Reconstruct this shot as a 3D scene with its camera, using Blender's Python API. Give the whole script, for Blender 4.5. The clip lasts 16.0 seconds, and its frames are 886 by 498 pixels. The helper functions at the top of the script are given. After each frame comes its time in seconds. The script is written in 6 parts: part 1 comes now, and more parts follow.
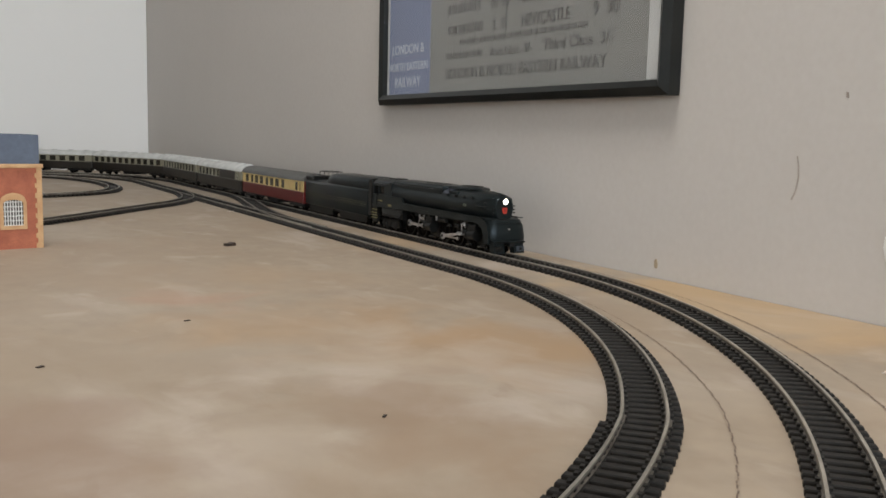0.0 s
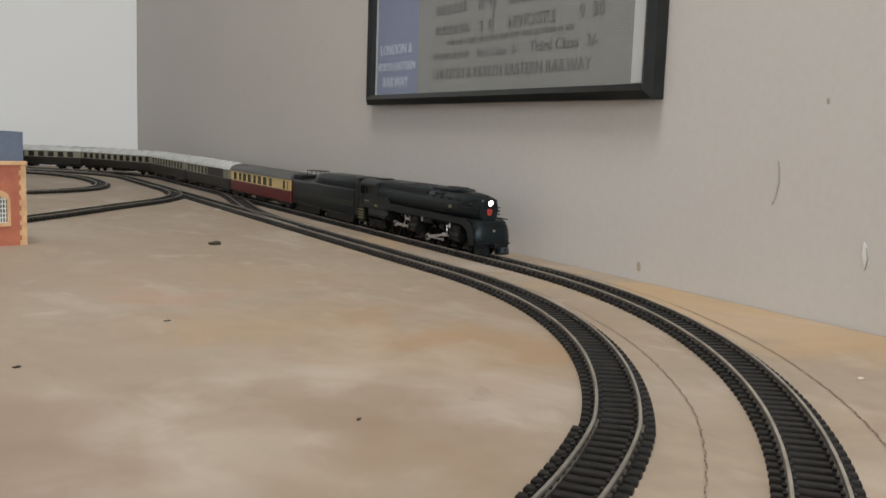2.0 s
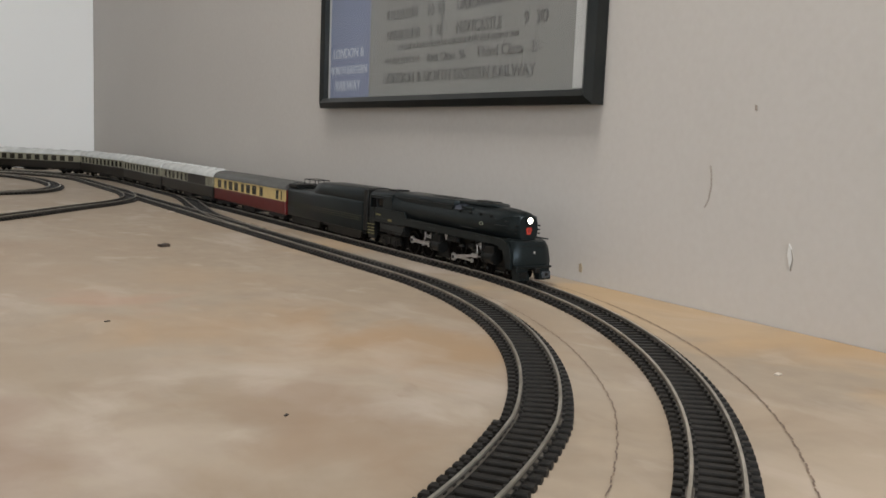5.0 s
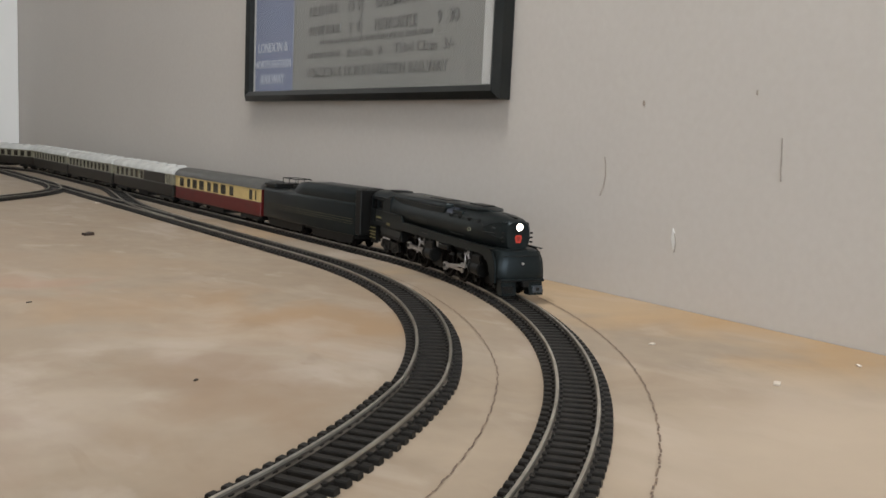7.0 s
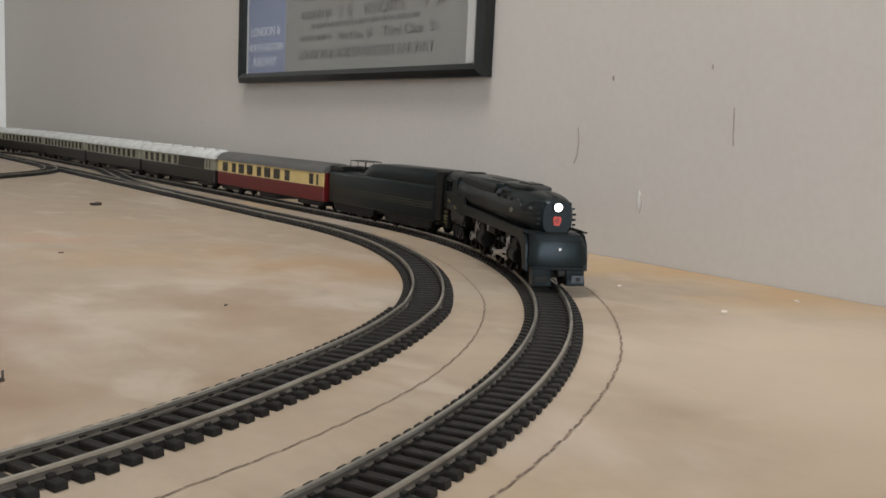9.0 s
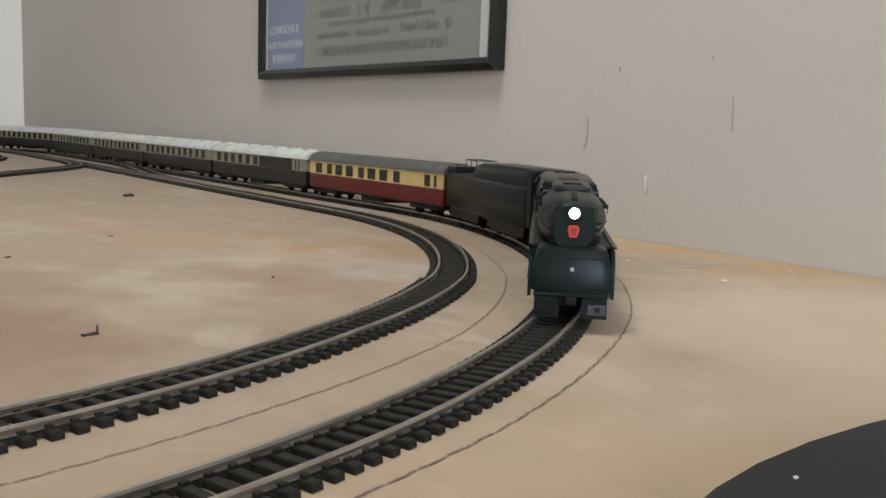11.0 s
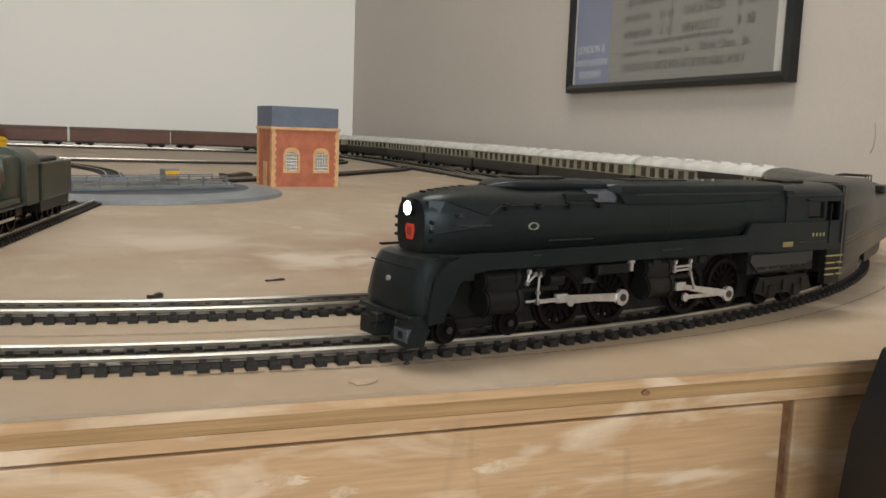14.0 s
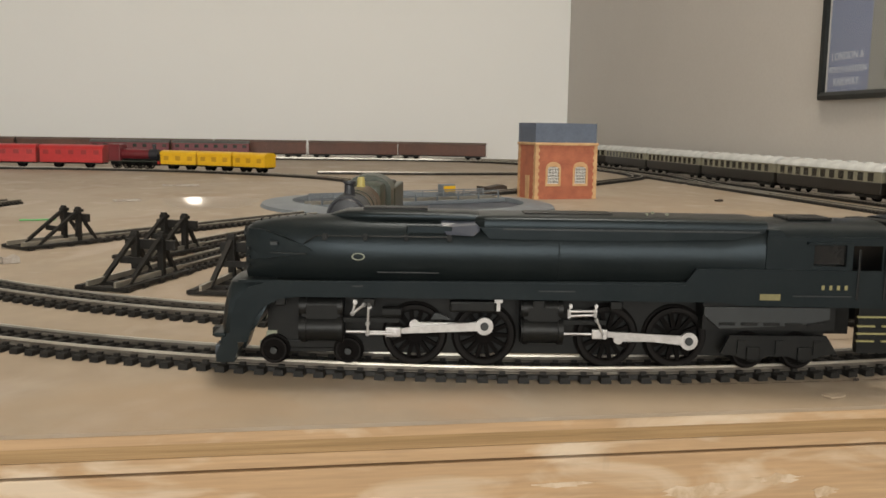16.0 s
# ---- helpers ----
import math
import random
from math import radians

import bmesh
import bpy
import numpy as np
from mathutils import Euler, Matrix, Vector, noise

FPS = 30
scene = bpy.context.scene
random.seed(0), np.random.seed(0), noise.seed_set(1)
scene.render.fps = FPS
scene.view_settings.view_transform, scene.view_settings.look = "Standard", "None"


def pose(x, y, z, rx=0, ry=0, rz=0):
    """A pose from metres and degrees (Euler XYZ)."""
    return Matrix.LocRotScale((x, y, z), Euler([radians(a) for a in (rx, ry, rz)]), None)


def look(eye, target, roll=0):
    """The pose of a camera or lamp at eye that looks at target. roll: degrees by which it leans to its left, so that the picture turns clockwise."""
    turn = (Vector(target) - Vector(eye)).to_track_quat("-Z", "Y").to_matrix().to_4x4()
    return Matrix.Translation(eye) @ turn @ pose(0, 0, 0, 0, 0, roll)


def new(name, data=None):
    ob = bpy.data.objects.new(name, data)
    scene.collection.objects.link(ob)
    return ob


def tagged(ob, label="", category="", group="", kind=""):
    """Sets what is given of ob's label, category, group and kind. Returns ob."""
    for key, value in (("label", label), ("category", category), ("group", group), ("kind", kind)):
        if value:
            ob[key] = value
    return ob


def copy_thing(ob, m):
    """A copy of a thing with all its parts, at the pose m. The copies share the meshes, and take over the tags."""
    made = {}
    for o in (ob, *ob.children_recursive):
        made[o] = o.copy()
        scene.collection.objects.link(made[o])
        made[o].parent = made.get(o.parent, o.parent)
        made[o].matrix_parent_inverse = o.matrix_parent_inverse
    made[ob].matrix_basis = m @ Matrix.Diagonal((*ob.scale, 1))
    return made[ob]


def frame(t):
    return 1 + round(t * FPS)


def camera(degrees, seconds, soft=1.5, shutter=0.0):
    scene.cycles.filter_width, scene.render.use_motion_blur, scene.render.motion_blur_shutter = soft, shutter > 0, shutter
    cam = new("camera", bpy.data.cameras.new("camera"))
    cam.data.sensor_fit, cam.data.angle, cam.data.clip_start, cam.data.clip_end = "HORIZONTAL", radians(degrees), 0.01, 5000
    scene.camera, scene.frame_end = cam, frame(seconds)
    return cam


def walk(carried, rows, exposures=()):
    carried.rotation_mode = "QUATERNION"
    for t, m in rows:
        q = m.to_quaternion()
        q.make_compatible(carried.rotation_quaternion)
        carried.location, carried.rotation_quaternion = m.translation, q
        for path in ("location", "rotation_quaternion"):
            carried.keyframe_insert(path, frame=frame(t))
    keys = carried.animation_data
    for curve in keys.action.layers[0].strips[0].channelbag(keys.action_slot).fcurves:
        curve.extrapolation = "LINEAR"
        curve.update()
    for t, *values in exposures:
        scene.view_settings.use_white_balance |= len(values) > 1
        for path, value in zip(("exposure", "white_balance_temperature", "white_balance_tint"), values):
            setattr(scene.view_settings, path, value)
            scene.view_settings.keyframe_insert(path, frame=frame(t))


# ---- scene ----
LENS = 52.20
cam = camera(LENS, 16.0, soft=1.6, shutter=0.0)

# seconds, x, y, z, yaw, pitch, roll
PATH = [
    (0, 0.0623, 0.1426, 0.1064, -29.95, -7.18, 1.43),
    (0.5, 0.0630, 0.1390, 0.1067, -30.12, -7.35, 1.77),
    (1, 0.0658, 0.1395, 0.1080, -30.27, -7.47, 1.91),
    (1.5, 0.0672, 0.1397, 0.1086, -30.38, -7.32, 2.05),
    (2, 0.0671, 0.1387, 0.1089, -30.48, -7.26, 1.98),
    (2.5, 0.0677, 0.1378, 0.1098, -30.65, -7.15, 2.16),
    (3, 0.0681, 0.1374, 0.1101, -30.86, -7.06, 2.14),
    (3.5, 0.0714, 0.1359, 0.1096, -31.34, -6.98, 2.28),
    (4, 0.0733, 0.1318, 0.1097, -31.82, -7.06, 2.48),
    (4.2, 0.0736, 0.1312, 0.1087, -31.98, -6.97, 2.44),
    (6.5, 0.0762, 0.0886, 0.1132, -35.09, -7.22, 2.41),
    (7, 0.0688, 0.0782, 0.1081, -36.64, -7.11, 2.60),
    (7.5, 0.0471, 0.0543, 0.1045, -38.28, -7.72, 2.60),
    (8, 0.0295, 0.0400, 0.1024, -38.78, -7.63, 2.75),
    (8.5, 0.0213, 0.0302, 0.0971, -38.54, -7.85, 2.47),
    (8.7, 0.0233, 0.0302, 0.0933, -38.14, -7.45, 2.75),
    (11, -0.0160, -0.0023, 0.0854, -37.80, -7.69, 2.09),
    (11.5, -0.0299, -0.0168, 0.0801, -36.75, -7.47, 2.16),
    (12, -0.0546, -0.0610, 0.0842, -33.82, -7.62, 1.94),
    (12.5, -0.0634, -0.0735, 0.0754, -30.35, -7.53, 1.77),
    (13, -0.0766, -0.0915, 0.0735, -27.18, -7.54, 1.88),
    (13.5, -0.0940, -0.1106, 0.0763, -23.77, -7.58, 2.04),
    (14, -0.1232, -0.1261, 0.0768, -20.49, -7.50, 2.17),
    (14.5, -0.1561, -0.1333, 0.0803, -17.73, -7.41, 1.95),
    (15, -0.1831, -0.1358, 0.0846, -15.18, -7.51, 1.54),
    (15.5, -0.2066, -0.1374, 0.0866, -12.34, -7.56, 1.34),
    (16, -0.2334, -0.1472, 0.0900, -9.04, -7.65, 0.93),
]


def eye_pose(x, y, z, yaw, pitch, roll):
    a, b = radians(yaw), radians(pitch)
    way = Vector((-math.sin(a) * math.cos(b), math.cos(a) * math.cos(b), math.sin(b)))
    return look((x, y, z), Vector((x, y, z)) + way, roll)


walk(cam, [(t, eye_pose(*row)) for t, *row in PATH],
     exposures=[(0, -0.01, 6400, 10), (8.7, -0.01, 6400, 10), (11.5, 0.03, 6500, 10), (12.5, 0.0, 6750, 10), (13.0, -0.01, 6800, 10), (14.5, -0.01, 7150, 10), (16, 0.0, 7300, 10)])

# ---- light: daylight through the window behind the camera, and the ceiling light ----
world = bpy.data.worlds.new("sky")
scene.world = world
world.use_nodes = True
wn = world.node_tree.nodes
sky = wn.new("ShaderNodeTexSky")
sky.sky_type, sky.sun_disc = "NISHITA", False
sky.sun_elevation, sky.sun_rotation = radians(40), radians(60)
wn["Background"].inputs["Strength"].default_value = 0.12
world.node_tree.links.new(sky.outputs["Color"], wn["Background"].inputs["Color"])


def area_lamp(name, m, sx, sy, watts, color):
    data = bpy.data.lights.new(name, "AREA")
    data.shape, data.size, data.size_y, data.energy, data.color = "RECTANGLE", sx, sy, watts, color
    ob = new(name, data)
    ob.matrix_world = m
    return ob


area_lamp("window_daylight", look((-0.62, -2.56, 0.66), (-0.20, 0.9, 0.2)), 2.0, 1.15, 55.0, (0.95, 0.98, 1.0))
area_lamp("ceiling_light_glow", look((0.04, 0.56, 1.43), (0.04, 0.561, 0)), 0.48, 0.48, 12.8, (1.0, 0.96, 0.90))


# ---- materials ----
def mat(name, c1, c2=None, rough=0.6, metal=0.0, scale=30.0, stretch=(1, 1, 1), bump=0.0, fine=8.0, spec=0.5, emit=None, power=0.0, spread=(0.35, 0.65), fine_amount=0.25):
    """Principled surface: c1 to c2 by a broad noise, broken by a finer one, with a relief from both."""
    m = bpy.data.materials.new(name)
    m.use_nodes = True
    n, l = m.node_tree.nodes, m.node_tree.links
    b = n["Principled BSDF"]
    b.inputs["Roughness"].default_value, b.inputs["Metallic"].default_value = rough, metal
    b.inputs["Specular IOR Level"].default_value = spec
    c2 = c2 or tuple(0.86 * v for v in c1)
    tc, mp = n.new("ShaderNodeTexCoord"), n.new("ShaderNodeMapping")
    mp.inputs["Scale"].default_value = stretch
    l.new(tc.outputs["Object"], mp.inputs["Vector"])
    broad, thin = n.new("ShaderNodeTexNoise"), n.new("ShaderNodeTexNoise")
    broad.inputs["Scale"].default_value, broad.inputs["Detail"].default_value = scale, 5
    thin.inputs["Scale"].default_value, thin.inputs["Detail"].default_value = scale * fine, 4
    for t in (broad, thin):
        l.new(mp.outputs["Vector"], t.inputs["Vector"])
    ramp = n.new("ShaderNodeValToRGB")
    ramp.color_ramp.elements[0].position, ramp.color_ramp.elements[1].position = spread
    ramp.color_ramp.elements[0].color, ramp.color_ramp.elements[1].color = (*c1, 1), (*c2, 1)
    l.new(broad.outputs["Fac"], ramp.inputs["Fac"])
    mix = n.new("ShaderNodeMix")
    mix.data_type, mix.blend_type = "RGBA", "OVERLAY"
    mix.inputs["Factor"].default_value = fine_amount
    l.new(ramp.outputs["Color"], mix.inputs["A"])
    bw = n.new("ShaderNodeRGBToBW")
    l.new(thin.outputs["Color"], bw.inputs["Color"])
    l.new(bw.outputs["Val"], mix.inputs["B"])
    l.new(mix.outputs["Result"], b.inputs["Base Color"])
    if bump:
        bp = n.new("ShaderNodeBump")
        bp.inputs["Strength"].default_value, bp.inputs["Distance"].default_value = bump, 0.001
        l.new(thin.outputs["Fac"], bp.inputs["Height"])
        l.new(bp.outputs["Normal"], b.inputs["Normal"])
    if emit:
        b.inputs["Emission Color"].default_value, b.inputs["Emission Strength"].default_value = (*emit, 1), power
    return m


# x, y, reach, colour, strength of the board's stains and of its painted brightness patches
BLOTCHES = (
    (0.255, 0.60, 0.11, (0.40, 0.265, 0.15), 0.6), (0.27, 0.78, 0.12, (0.38, 0.27, 0.17), 0.5), (0.29, 0.545, 0.085, (0.36, 0.235, 0.13), 0.7), (0.335, 0.49, 0.07, (0.36, 0.235, 0.13), 0.6),
    (0.245, 0.515, 0.08, (0.50, 0.43, 0.36), 0.6), (0.15, 0.43, 0.09, (0.48, 0.41, 0.34), 0.5), (0.225, 0.40, 0.055, (0.30, 0.21, 0.14), 0.6), (0.225, 0.46, 0.06, (0.29, 0.205, 0.14), 0.6),
    (0.53, 0.62, 0.13, (0.48, 0.33, 0.18), 0.8), (0.55, 0.42, 0.11, (0.47, 0.31, 0.16), 0.8), (0.53, 0.33, 0.09, (0.47, 0.31, 0.16), 0.7), (0.50, 0.95, 0.12, (0.46, 0.32, 0.19), 0.6),
    (0.40, 0.28, 0.09, (0.52, 0.43, 0.34), 0.6), (-0.28, 0.14, 0.05, (0.38, 0.26, 0.16), 0.6), (-0.20, 0.145, 0.05, (0.40, 0.27, 0.17), 0.55),
    (-0.12, 0.50, 0.14, (0.46, 0.39, 0.33), 0.5), (0.20, 0.70, 0.06, (0.42, 0.25, 0.17), 0.5),
    # this row darkens the left of the board, dimmer light put into the colour
    (0.10, 0.56, 0.13, (0.32, 0.25, 0.18), 0.6), (0.0, 0.72, 0.15, (0.31, 0.24, 0.175), 0.6), (-0.14, 0.58, 0.14, (0.31, 0.24, 0.175), 0.55), (0.16, 0.86, 0.14, (0.33, 0.255, 0.185), 0.5), (-0.24, 0.40, 0.12, (0.34, 0.255, 0.185), 0.45),
    # this row pales the near right, stronger light put into the colour
    (0.44, 0.22, 0.24, (0.53, 0.43, 0.325), 0.75), (0.40, 0.13, 0.18, (0.50, 0.40, 0.30), 0.7), (0.52, 0.50, 0.12, (0.52, 0.37, 0.22), 0.6), (0.28, 0.14, 0.14, (0.46, 0.365, 0.27), 0.6),
    (-0.25, 0.15, 0.13, (0.36, 0.262, 0.170), 0.6), (-0.10, 0.135, 0.13, (0.37, 0.268, 0.172), 0.6), (0.04, 0.145, 0.12, (0.39, 0.285, 0.185), 0.6), (0.17, 0.15, 0.12, (0.42, 0.315, 0.21), 0.55),
    (0.048, 0.405, 0.125, (0.235, 0.150, 0.098), 0.72), (-0.050, 0.400, 0.105, (0.27, 0.175, 0.115), 0.6), (0.055, 0.335, 0.095, (0.25, 0.160, 0.105), 0.65), (0.075, 0.482, 0.07, (0.27, 0.185, 0.13), 0.6), (-0.02, 0.33, 0.09, (0.29, 0.195, 0.125), 0.55),
    (-0.010, 0.386, 0.050, (0.50, 0.44, 0.38), 0.85), (0.012, 0.372, 0.034, (0.48, 0.42, 0.36), 0.75), (-0.075, 0.450, 0.075, (0.48, 0.42, 0.36), 0.6),
)


def ply_mat(name, base, dark, pale, along=(1, 1, 1), stain=True, spots=()):
    """Worn plywood: stretched grain, broad rubbed patches, stains; on pine, painted varnish sheen."""
    m = mat(name, base, dark, rough=0.62, scale=7.0, stretch=along, bump=0.05, fine=9.0, spread=(0.3, 0.75), fine_amount=0.22 if stain else 0.35)
    n, l = m.node_tree.nodes, m.node_tree.links
    b = n["Principled BSDF"]
    last = b.inputs["Base Color"].links[0].from_socket
    tc = n.new("ShaderNodeTexCoord")
    # the 6.5 layer, pine only, paints pale reflections of the varnish
    for scale, color, lo, hi, amount, squeeze in ((2.6, pale, 0.5, 0.72, 0.65, (1.3, 1.0, 1)), (4.5, (0.325, 0.238, 0.160), 0.54, 0.72, 0.55, (1.6, 1, 1)), (9.0, (0.48, 0.41, 0.355), 0.55, 0.68, 0.45, (1.8, 1, 1)), (15.0, (0.29, 0.215, 0.148), 0.55, 0.72, 0.40, (1.3, 1, 1)), (17.0, (0.50, 0.43, 0.37), 0.60, 0.70, 0.40, (1.5, 1, 1)), (6.5, (0.80, 0.69, 0.55), 0.52, 0.68, 0.55, (3.2, 1, 11)), (23.0, (0.26, 0.19, 0.132), 0.64, 0.8, 0.5, (3.5, 1, 1))):
        if (scale == 6.5) == stain and scale < 20:
            continue
        mp, t, r, mx = n.new("ShaderNodeMapping"), n.new("ShaderNodeTexNoise"), n.new("ShaderNodeMapRange"), n.new("ShaderNodeMix")
        mp.inputs["Scale"].default_value, mp.inputs["Location"].default_value = squeeze, (scale, 3.1 * scale, 0)
        mp.inputs["Rotation"].default_value = (0, 0, radians(28))
        t.inputs["Scale"].default_value, t.inputs["Detail"].default_value, t.inputs["Distortion"].default_value = scale, 6, 0.6
        r.inputs["From Min"].default_value, r.inputs["From Max"].default_value, r.inputs["To Max"].default_value = lo, hi, amount
        mx.data_type = "RGBA"
        mx.inputs["B"].default_value = (*color, 1)
        l.new(tc.outputs["Object"], mp.inputs["Vector"])
        l.new(mp.outputs["Vector"], t.inputs["Vector"])
        l.new(t.outputs["Fac"], r.inputs["Value"])
        l.new(r.outputs["Result"], mx.inputs["Factor"])
        l.new(last, mx.inputs["A"])
        last = mx.outputs["Result"]
    for x, y, reach, color, amount in spots:
        sub, ln, nz, add, r, mx = (n.new(k) for k in ("ShaderNodeVectorMath", "ShaderNodeVectorMath", "ShaderNodeTexNoise", "ShaderNodeMath", "ShaderNodeMapRange", "ShaderNodeMix"))
        sub.operation, sub.inputs[1].default_value = "SUBTRACT", (x, y, 0)
        ln.operation, add.operation = "LENGTH", "MULTIPLY_ADD"
        nz.inputs["Scale"].default_value, nz.inputs["Detail"].default_value, nz.inputs["Distortion"].default_value = 1.1 / reach, 6, 0.8
        add.inputs[1].default_value = reach * 2.4
        r.inputs["From Min"].default_value, r.inputs["From Max"].default_value = reach * 1.25, reach * 2.0
        r.inputs["To Min"].default_value, r.inputs["To Max"].default_value = amount, 0.0
        mx.data_type = "RGBA"
        mx.inputs["B"].default_value = (*color, 1)
        l.new(tc.outputs["Object"], sub.inputs[0])
        l.new(sub.outputs["Vector"], ln.inputs[0])
        l.new(tc.outputs["Object"], nz.inputs["Vector"])
        l.new(nz.outputs["Fac"], add.inputs[0])
        l.new(ln.outputs["Value"], add.inputs[2])
        l.new(add.outputs["Value"], r.inputs["Value"])
        l.new(r.outputs["Result"], mx.inputs["Factor"])
        l.new(last, mx.inputs["A"])
        last = mx.outputs["Result"]
    l.new(last, b.inputs["Base Color"])
    return m


def brick_mat(name):
    """Printed brick card: courses about 1 mm high."""
    m = mat(name, (0.43, 0.145, 0.08), (0.33, 0.105, 0.062), rough=0.7, scale=60, bump=0.05)
    n, l = m.node_tree.nodes, m.node_tree.links
    b = n["Principled BSDF"]
    last = b.inputs["Base Color"].links[0].from_socket
    tc, mp, br, mx = n.new("ShaderNodeTexCoord"), n.new("ShaderNodeMapping"), n.new("ShaderNodeTexBrick"), n.new("ShaderNodeMix")
    mp.inputs["Rotation"].default_value = (radians(90), 0, 0)
    br.inputs["Scale"].default_value = 330
    br.inputs["Color1"].default_value, br.inputs["Color2"].default_value, br.inputs["Mortar"].default_value = (0.5, 0.5, 0.5, 1), (0.42, 0.4, 0.4, 1), (0.72, 0.66, 0.6, 1)
    br.inputs["Mortar Size"].default_value = 0.03
    mx.data_type, mx.blend_type = "RGBA", "OVERLAY"
    mx.inputs["Factor"].default_value = 0.6
    l.new(tc.outputs["Object"], mp.inputs["Vector"])
    l.new(mp.outputs["Vector"], br.inputs["Vector"])
    l.new(last, mx.inputs["A"])
    l.new(br.outputs["Color"], mx.inputs["B"])
    l.new(mx.outputs["Result"], b.inputs["Base Color"])
    return m


WALL_GREY = mat("poster_wall_emulsion", (0.575, 0.543, 0.508), (0.542, 0.512, 0.479), rough=0.75, scale=2.2, bump=0.03, fine=90, fine_amount=0.08)
WALL_WHITE = mat("white_wall_emulsion", (0.90, 0.905, 0.90), (0.885, 0.89, 0.885), rough=0.8, scale=1.6, bump=0.05, fine=90, fine_amount=0.05)
CEILING_PAINT = mat("ceiling_paint", (0.80, 0.79, 0.77), rough=0.85, scale=2, fine_amount=0.05)
CARPET = mat("carpet", (0.16, 0.13, 0.11), (0.11, 0.09, 0.08), rough=0.95, scale=40, bump=0.4)
PLY = ply_mat("worn_plywood", (0.362, 0.294, 0.222), (0.315, 0.247, 0.178), (0.412, 0.354, 0.292), along=(1.2, 1.0, 1.0), spots=BLOTCHES)
PINE = ply_mat("pine_batten", (0.52, 0.338, 0.190), (0.43, 0.265, 0.138), (0.58, 0.40, 0.248), along=(0.7, 1, 16.0), stain=False)
PLY_EDGE = mat("plywood_edge", (0.40, 0.25, 0.118), (0.29, 0.175, 0.075), rough=0.7, scale=8, stretch=(1, 1, 60), bump=0.2, fine=6, fine_amount=0.4)
# dark brown of the knots, also painted shade in the batten gap
KNOT_AND_GAP = mat("pine_knot_and_gap_shade", (0.26, 0.135, 0.065), (0.17, 0.08, 0.04), rough=0.6, scale=300)
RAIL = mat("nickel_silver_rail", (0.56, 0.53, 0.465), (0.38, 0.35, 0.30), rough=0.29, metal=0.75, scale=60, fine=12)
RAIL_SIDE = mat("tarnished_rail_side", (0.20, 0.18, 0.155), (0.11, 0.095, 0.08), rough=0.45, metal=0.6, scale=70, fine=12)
SLEEPER = mat("black_sleeper_plastic", (0.0098, 0.0090, 0.0080), (0.0175, 0.0155, 0.0135), rough=0.58, scale=160, spec=0.28)
PENCIL = mat("pencil_line", (0.14, 0.10, 0.08), (0.27, 0.20, 0.145), rough=0.8, scale=400, spread=(0.45, 0.6))
FRAME_BLACK = mat("black_picture_frame", (0.009, 0.011, 0.011), (0.014, 0.015, 0.014), rough=0.32, spec=0.35, scale=50)
PAPER_GREY = mat("poster_paper", (0.215, 0.215, 0.20), (0.195, 0.195, 0.182), rough=0.5, scale=8, fine_amount=0.08)
PAPER_WHITE = mat("poster_white_margin", (0.60, 0.61, 0.60), rough=0.55, scale=12, fine_amount=0.05)
PAPER_BLUE = mat("poster_blue_panel", (0.165, 0.20, 0.33), (0.145, 0.18, 0.30), rough=0.5, scale=10, fine_amount=0.08)
INK = mat("poster_ink", (0.085, 0.083, 0.080), (0.115, 0.112, 0.108), rough=0.6, scale=100)
INK_PALE = mat("poster_pale_ink", (0.45, 0.48, 0.56), rough=0.6, scale=100)
LOCO_BLACK = mat("satin_loco_green_black", (0.0088, 0.0115, 0.0118), (0.0115, 0.0142, 0.0142), rough=0.32, scale=90, bump=0.03, spec=0.22)
LOCO_BLACK.node_tree.nodes["Principled BSDF"].inputs["Specular Tint"].default_value = (0.72, 0.88, 1.0, 1)
LOCO_DULL = mat("dull_black_metal", (0.0062, 0.0066, 0.0066), (0.0090, 0.0090, 0.0084), rough=0.40, spec=0.22, scale=120)
# black wheels and tyres, darkened further with the shade under the skirt
WHEEL_DARK = mat("shaded_black_wheel", (0.0034, 0.0028, 0.0026), (0.0060, 0.0046, 0.0042), rough=0.6, metal=0.0, spec=0.05, scale=150)
TYRE = mat("wheel_tyre_steel", (0.0075, 0.0062, 0.0058), rough=0.45, metal=0.0, spec=0.12, scale=100)
ROD = mat("bright_rod_metal", (0.62, 0.60, 0.59), (0.5, 0.48, 0.47), rough=0.32, metal=0.7, scale=200)
GREY_PLATE = mat("grey_plate", (0.017, 0.020, 0.021), rough=0.45, scale=120)
SLATE_PLATE = mat("slate_blue_scoop", (0.046, 0.052, 0.070), rough=0.3, scale=120)
STEP_YELLOW = mat("dull_yellow_edge", (0.27, 0.24, 0.10), rough=0.5, scale=200)
YELLOW_LINE = mat("yellow_lining", (0.50, 0.42, 0.14), rough=0.5, scale=200)
# enamel, no lamp: a weak emission is added to brighten the plate
RED_PLATE = mat("glowing_red_enamel", (0.55, 0.045, 0.025), rough=0.4, scale=200, emit=(0.9, 0.08, 0.04), power=0.04)
LAMP_GLOW = mat("headlamp_glow", (0.9, 0.85, 0.75), rough=0.3, scale=50, emit=(1.0, 0.90, 0.76), power=9.0)
GLASS_DARK = mat("dark_window", (0.02, 0.02, 0.018), (0.05, 0.045, 0.035), rough=0.12, scale=60)
UMBER = mat("umber_paint", (0.0125, 0.0105, 0.0078), (0.018, 0.0145, 0.0105), rough=0.35, scale=60)
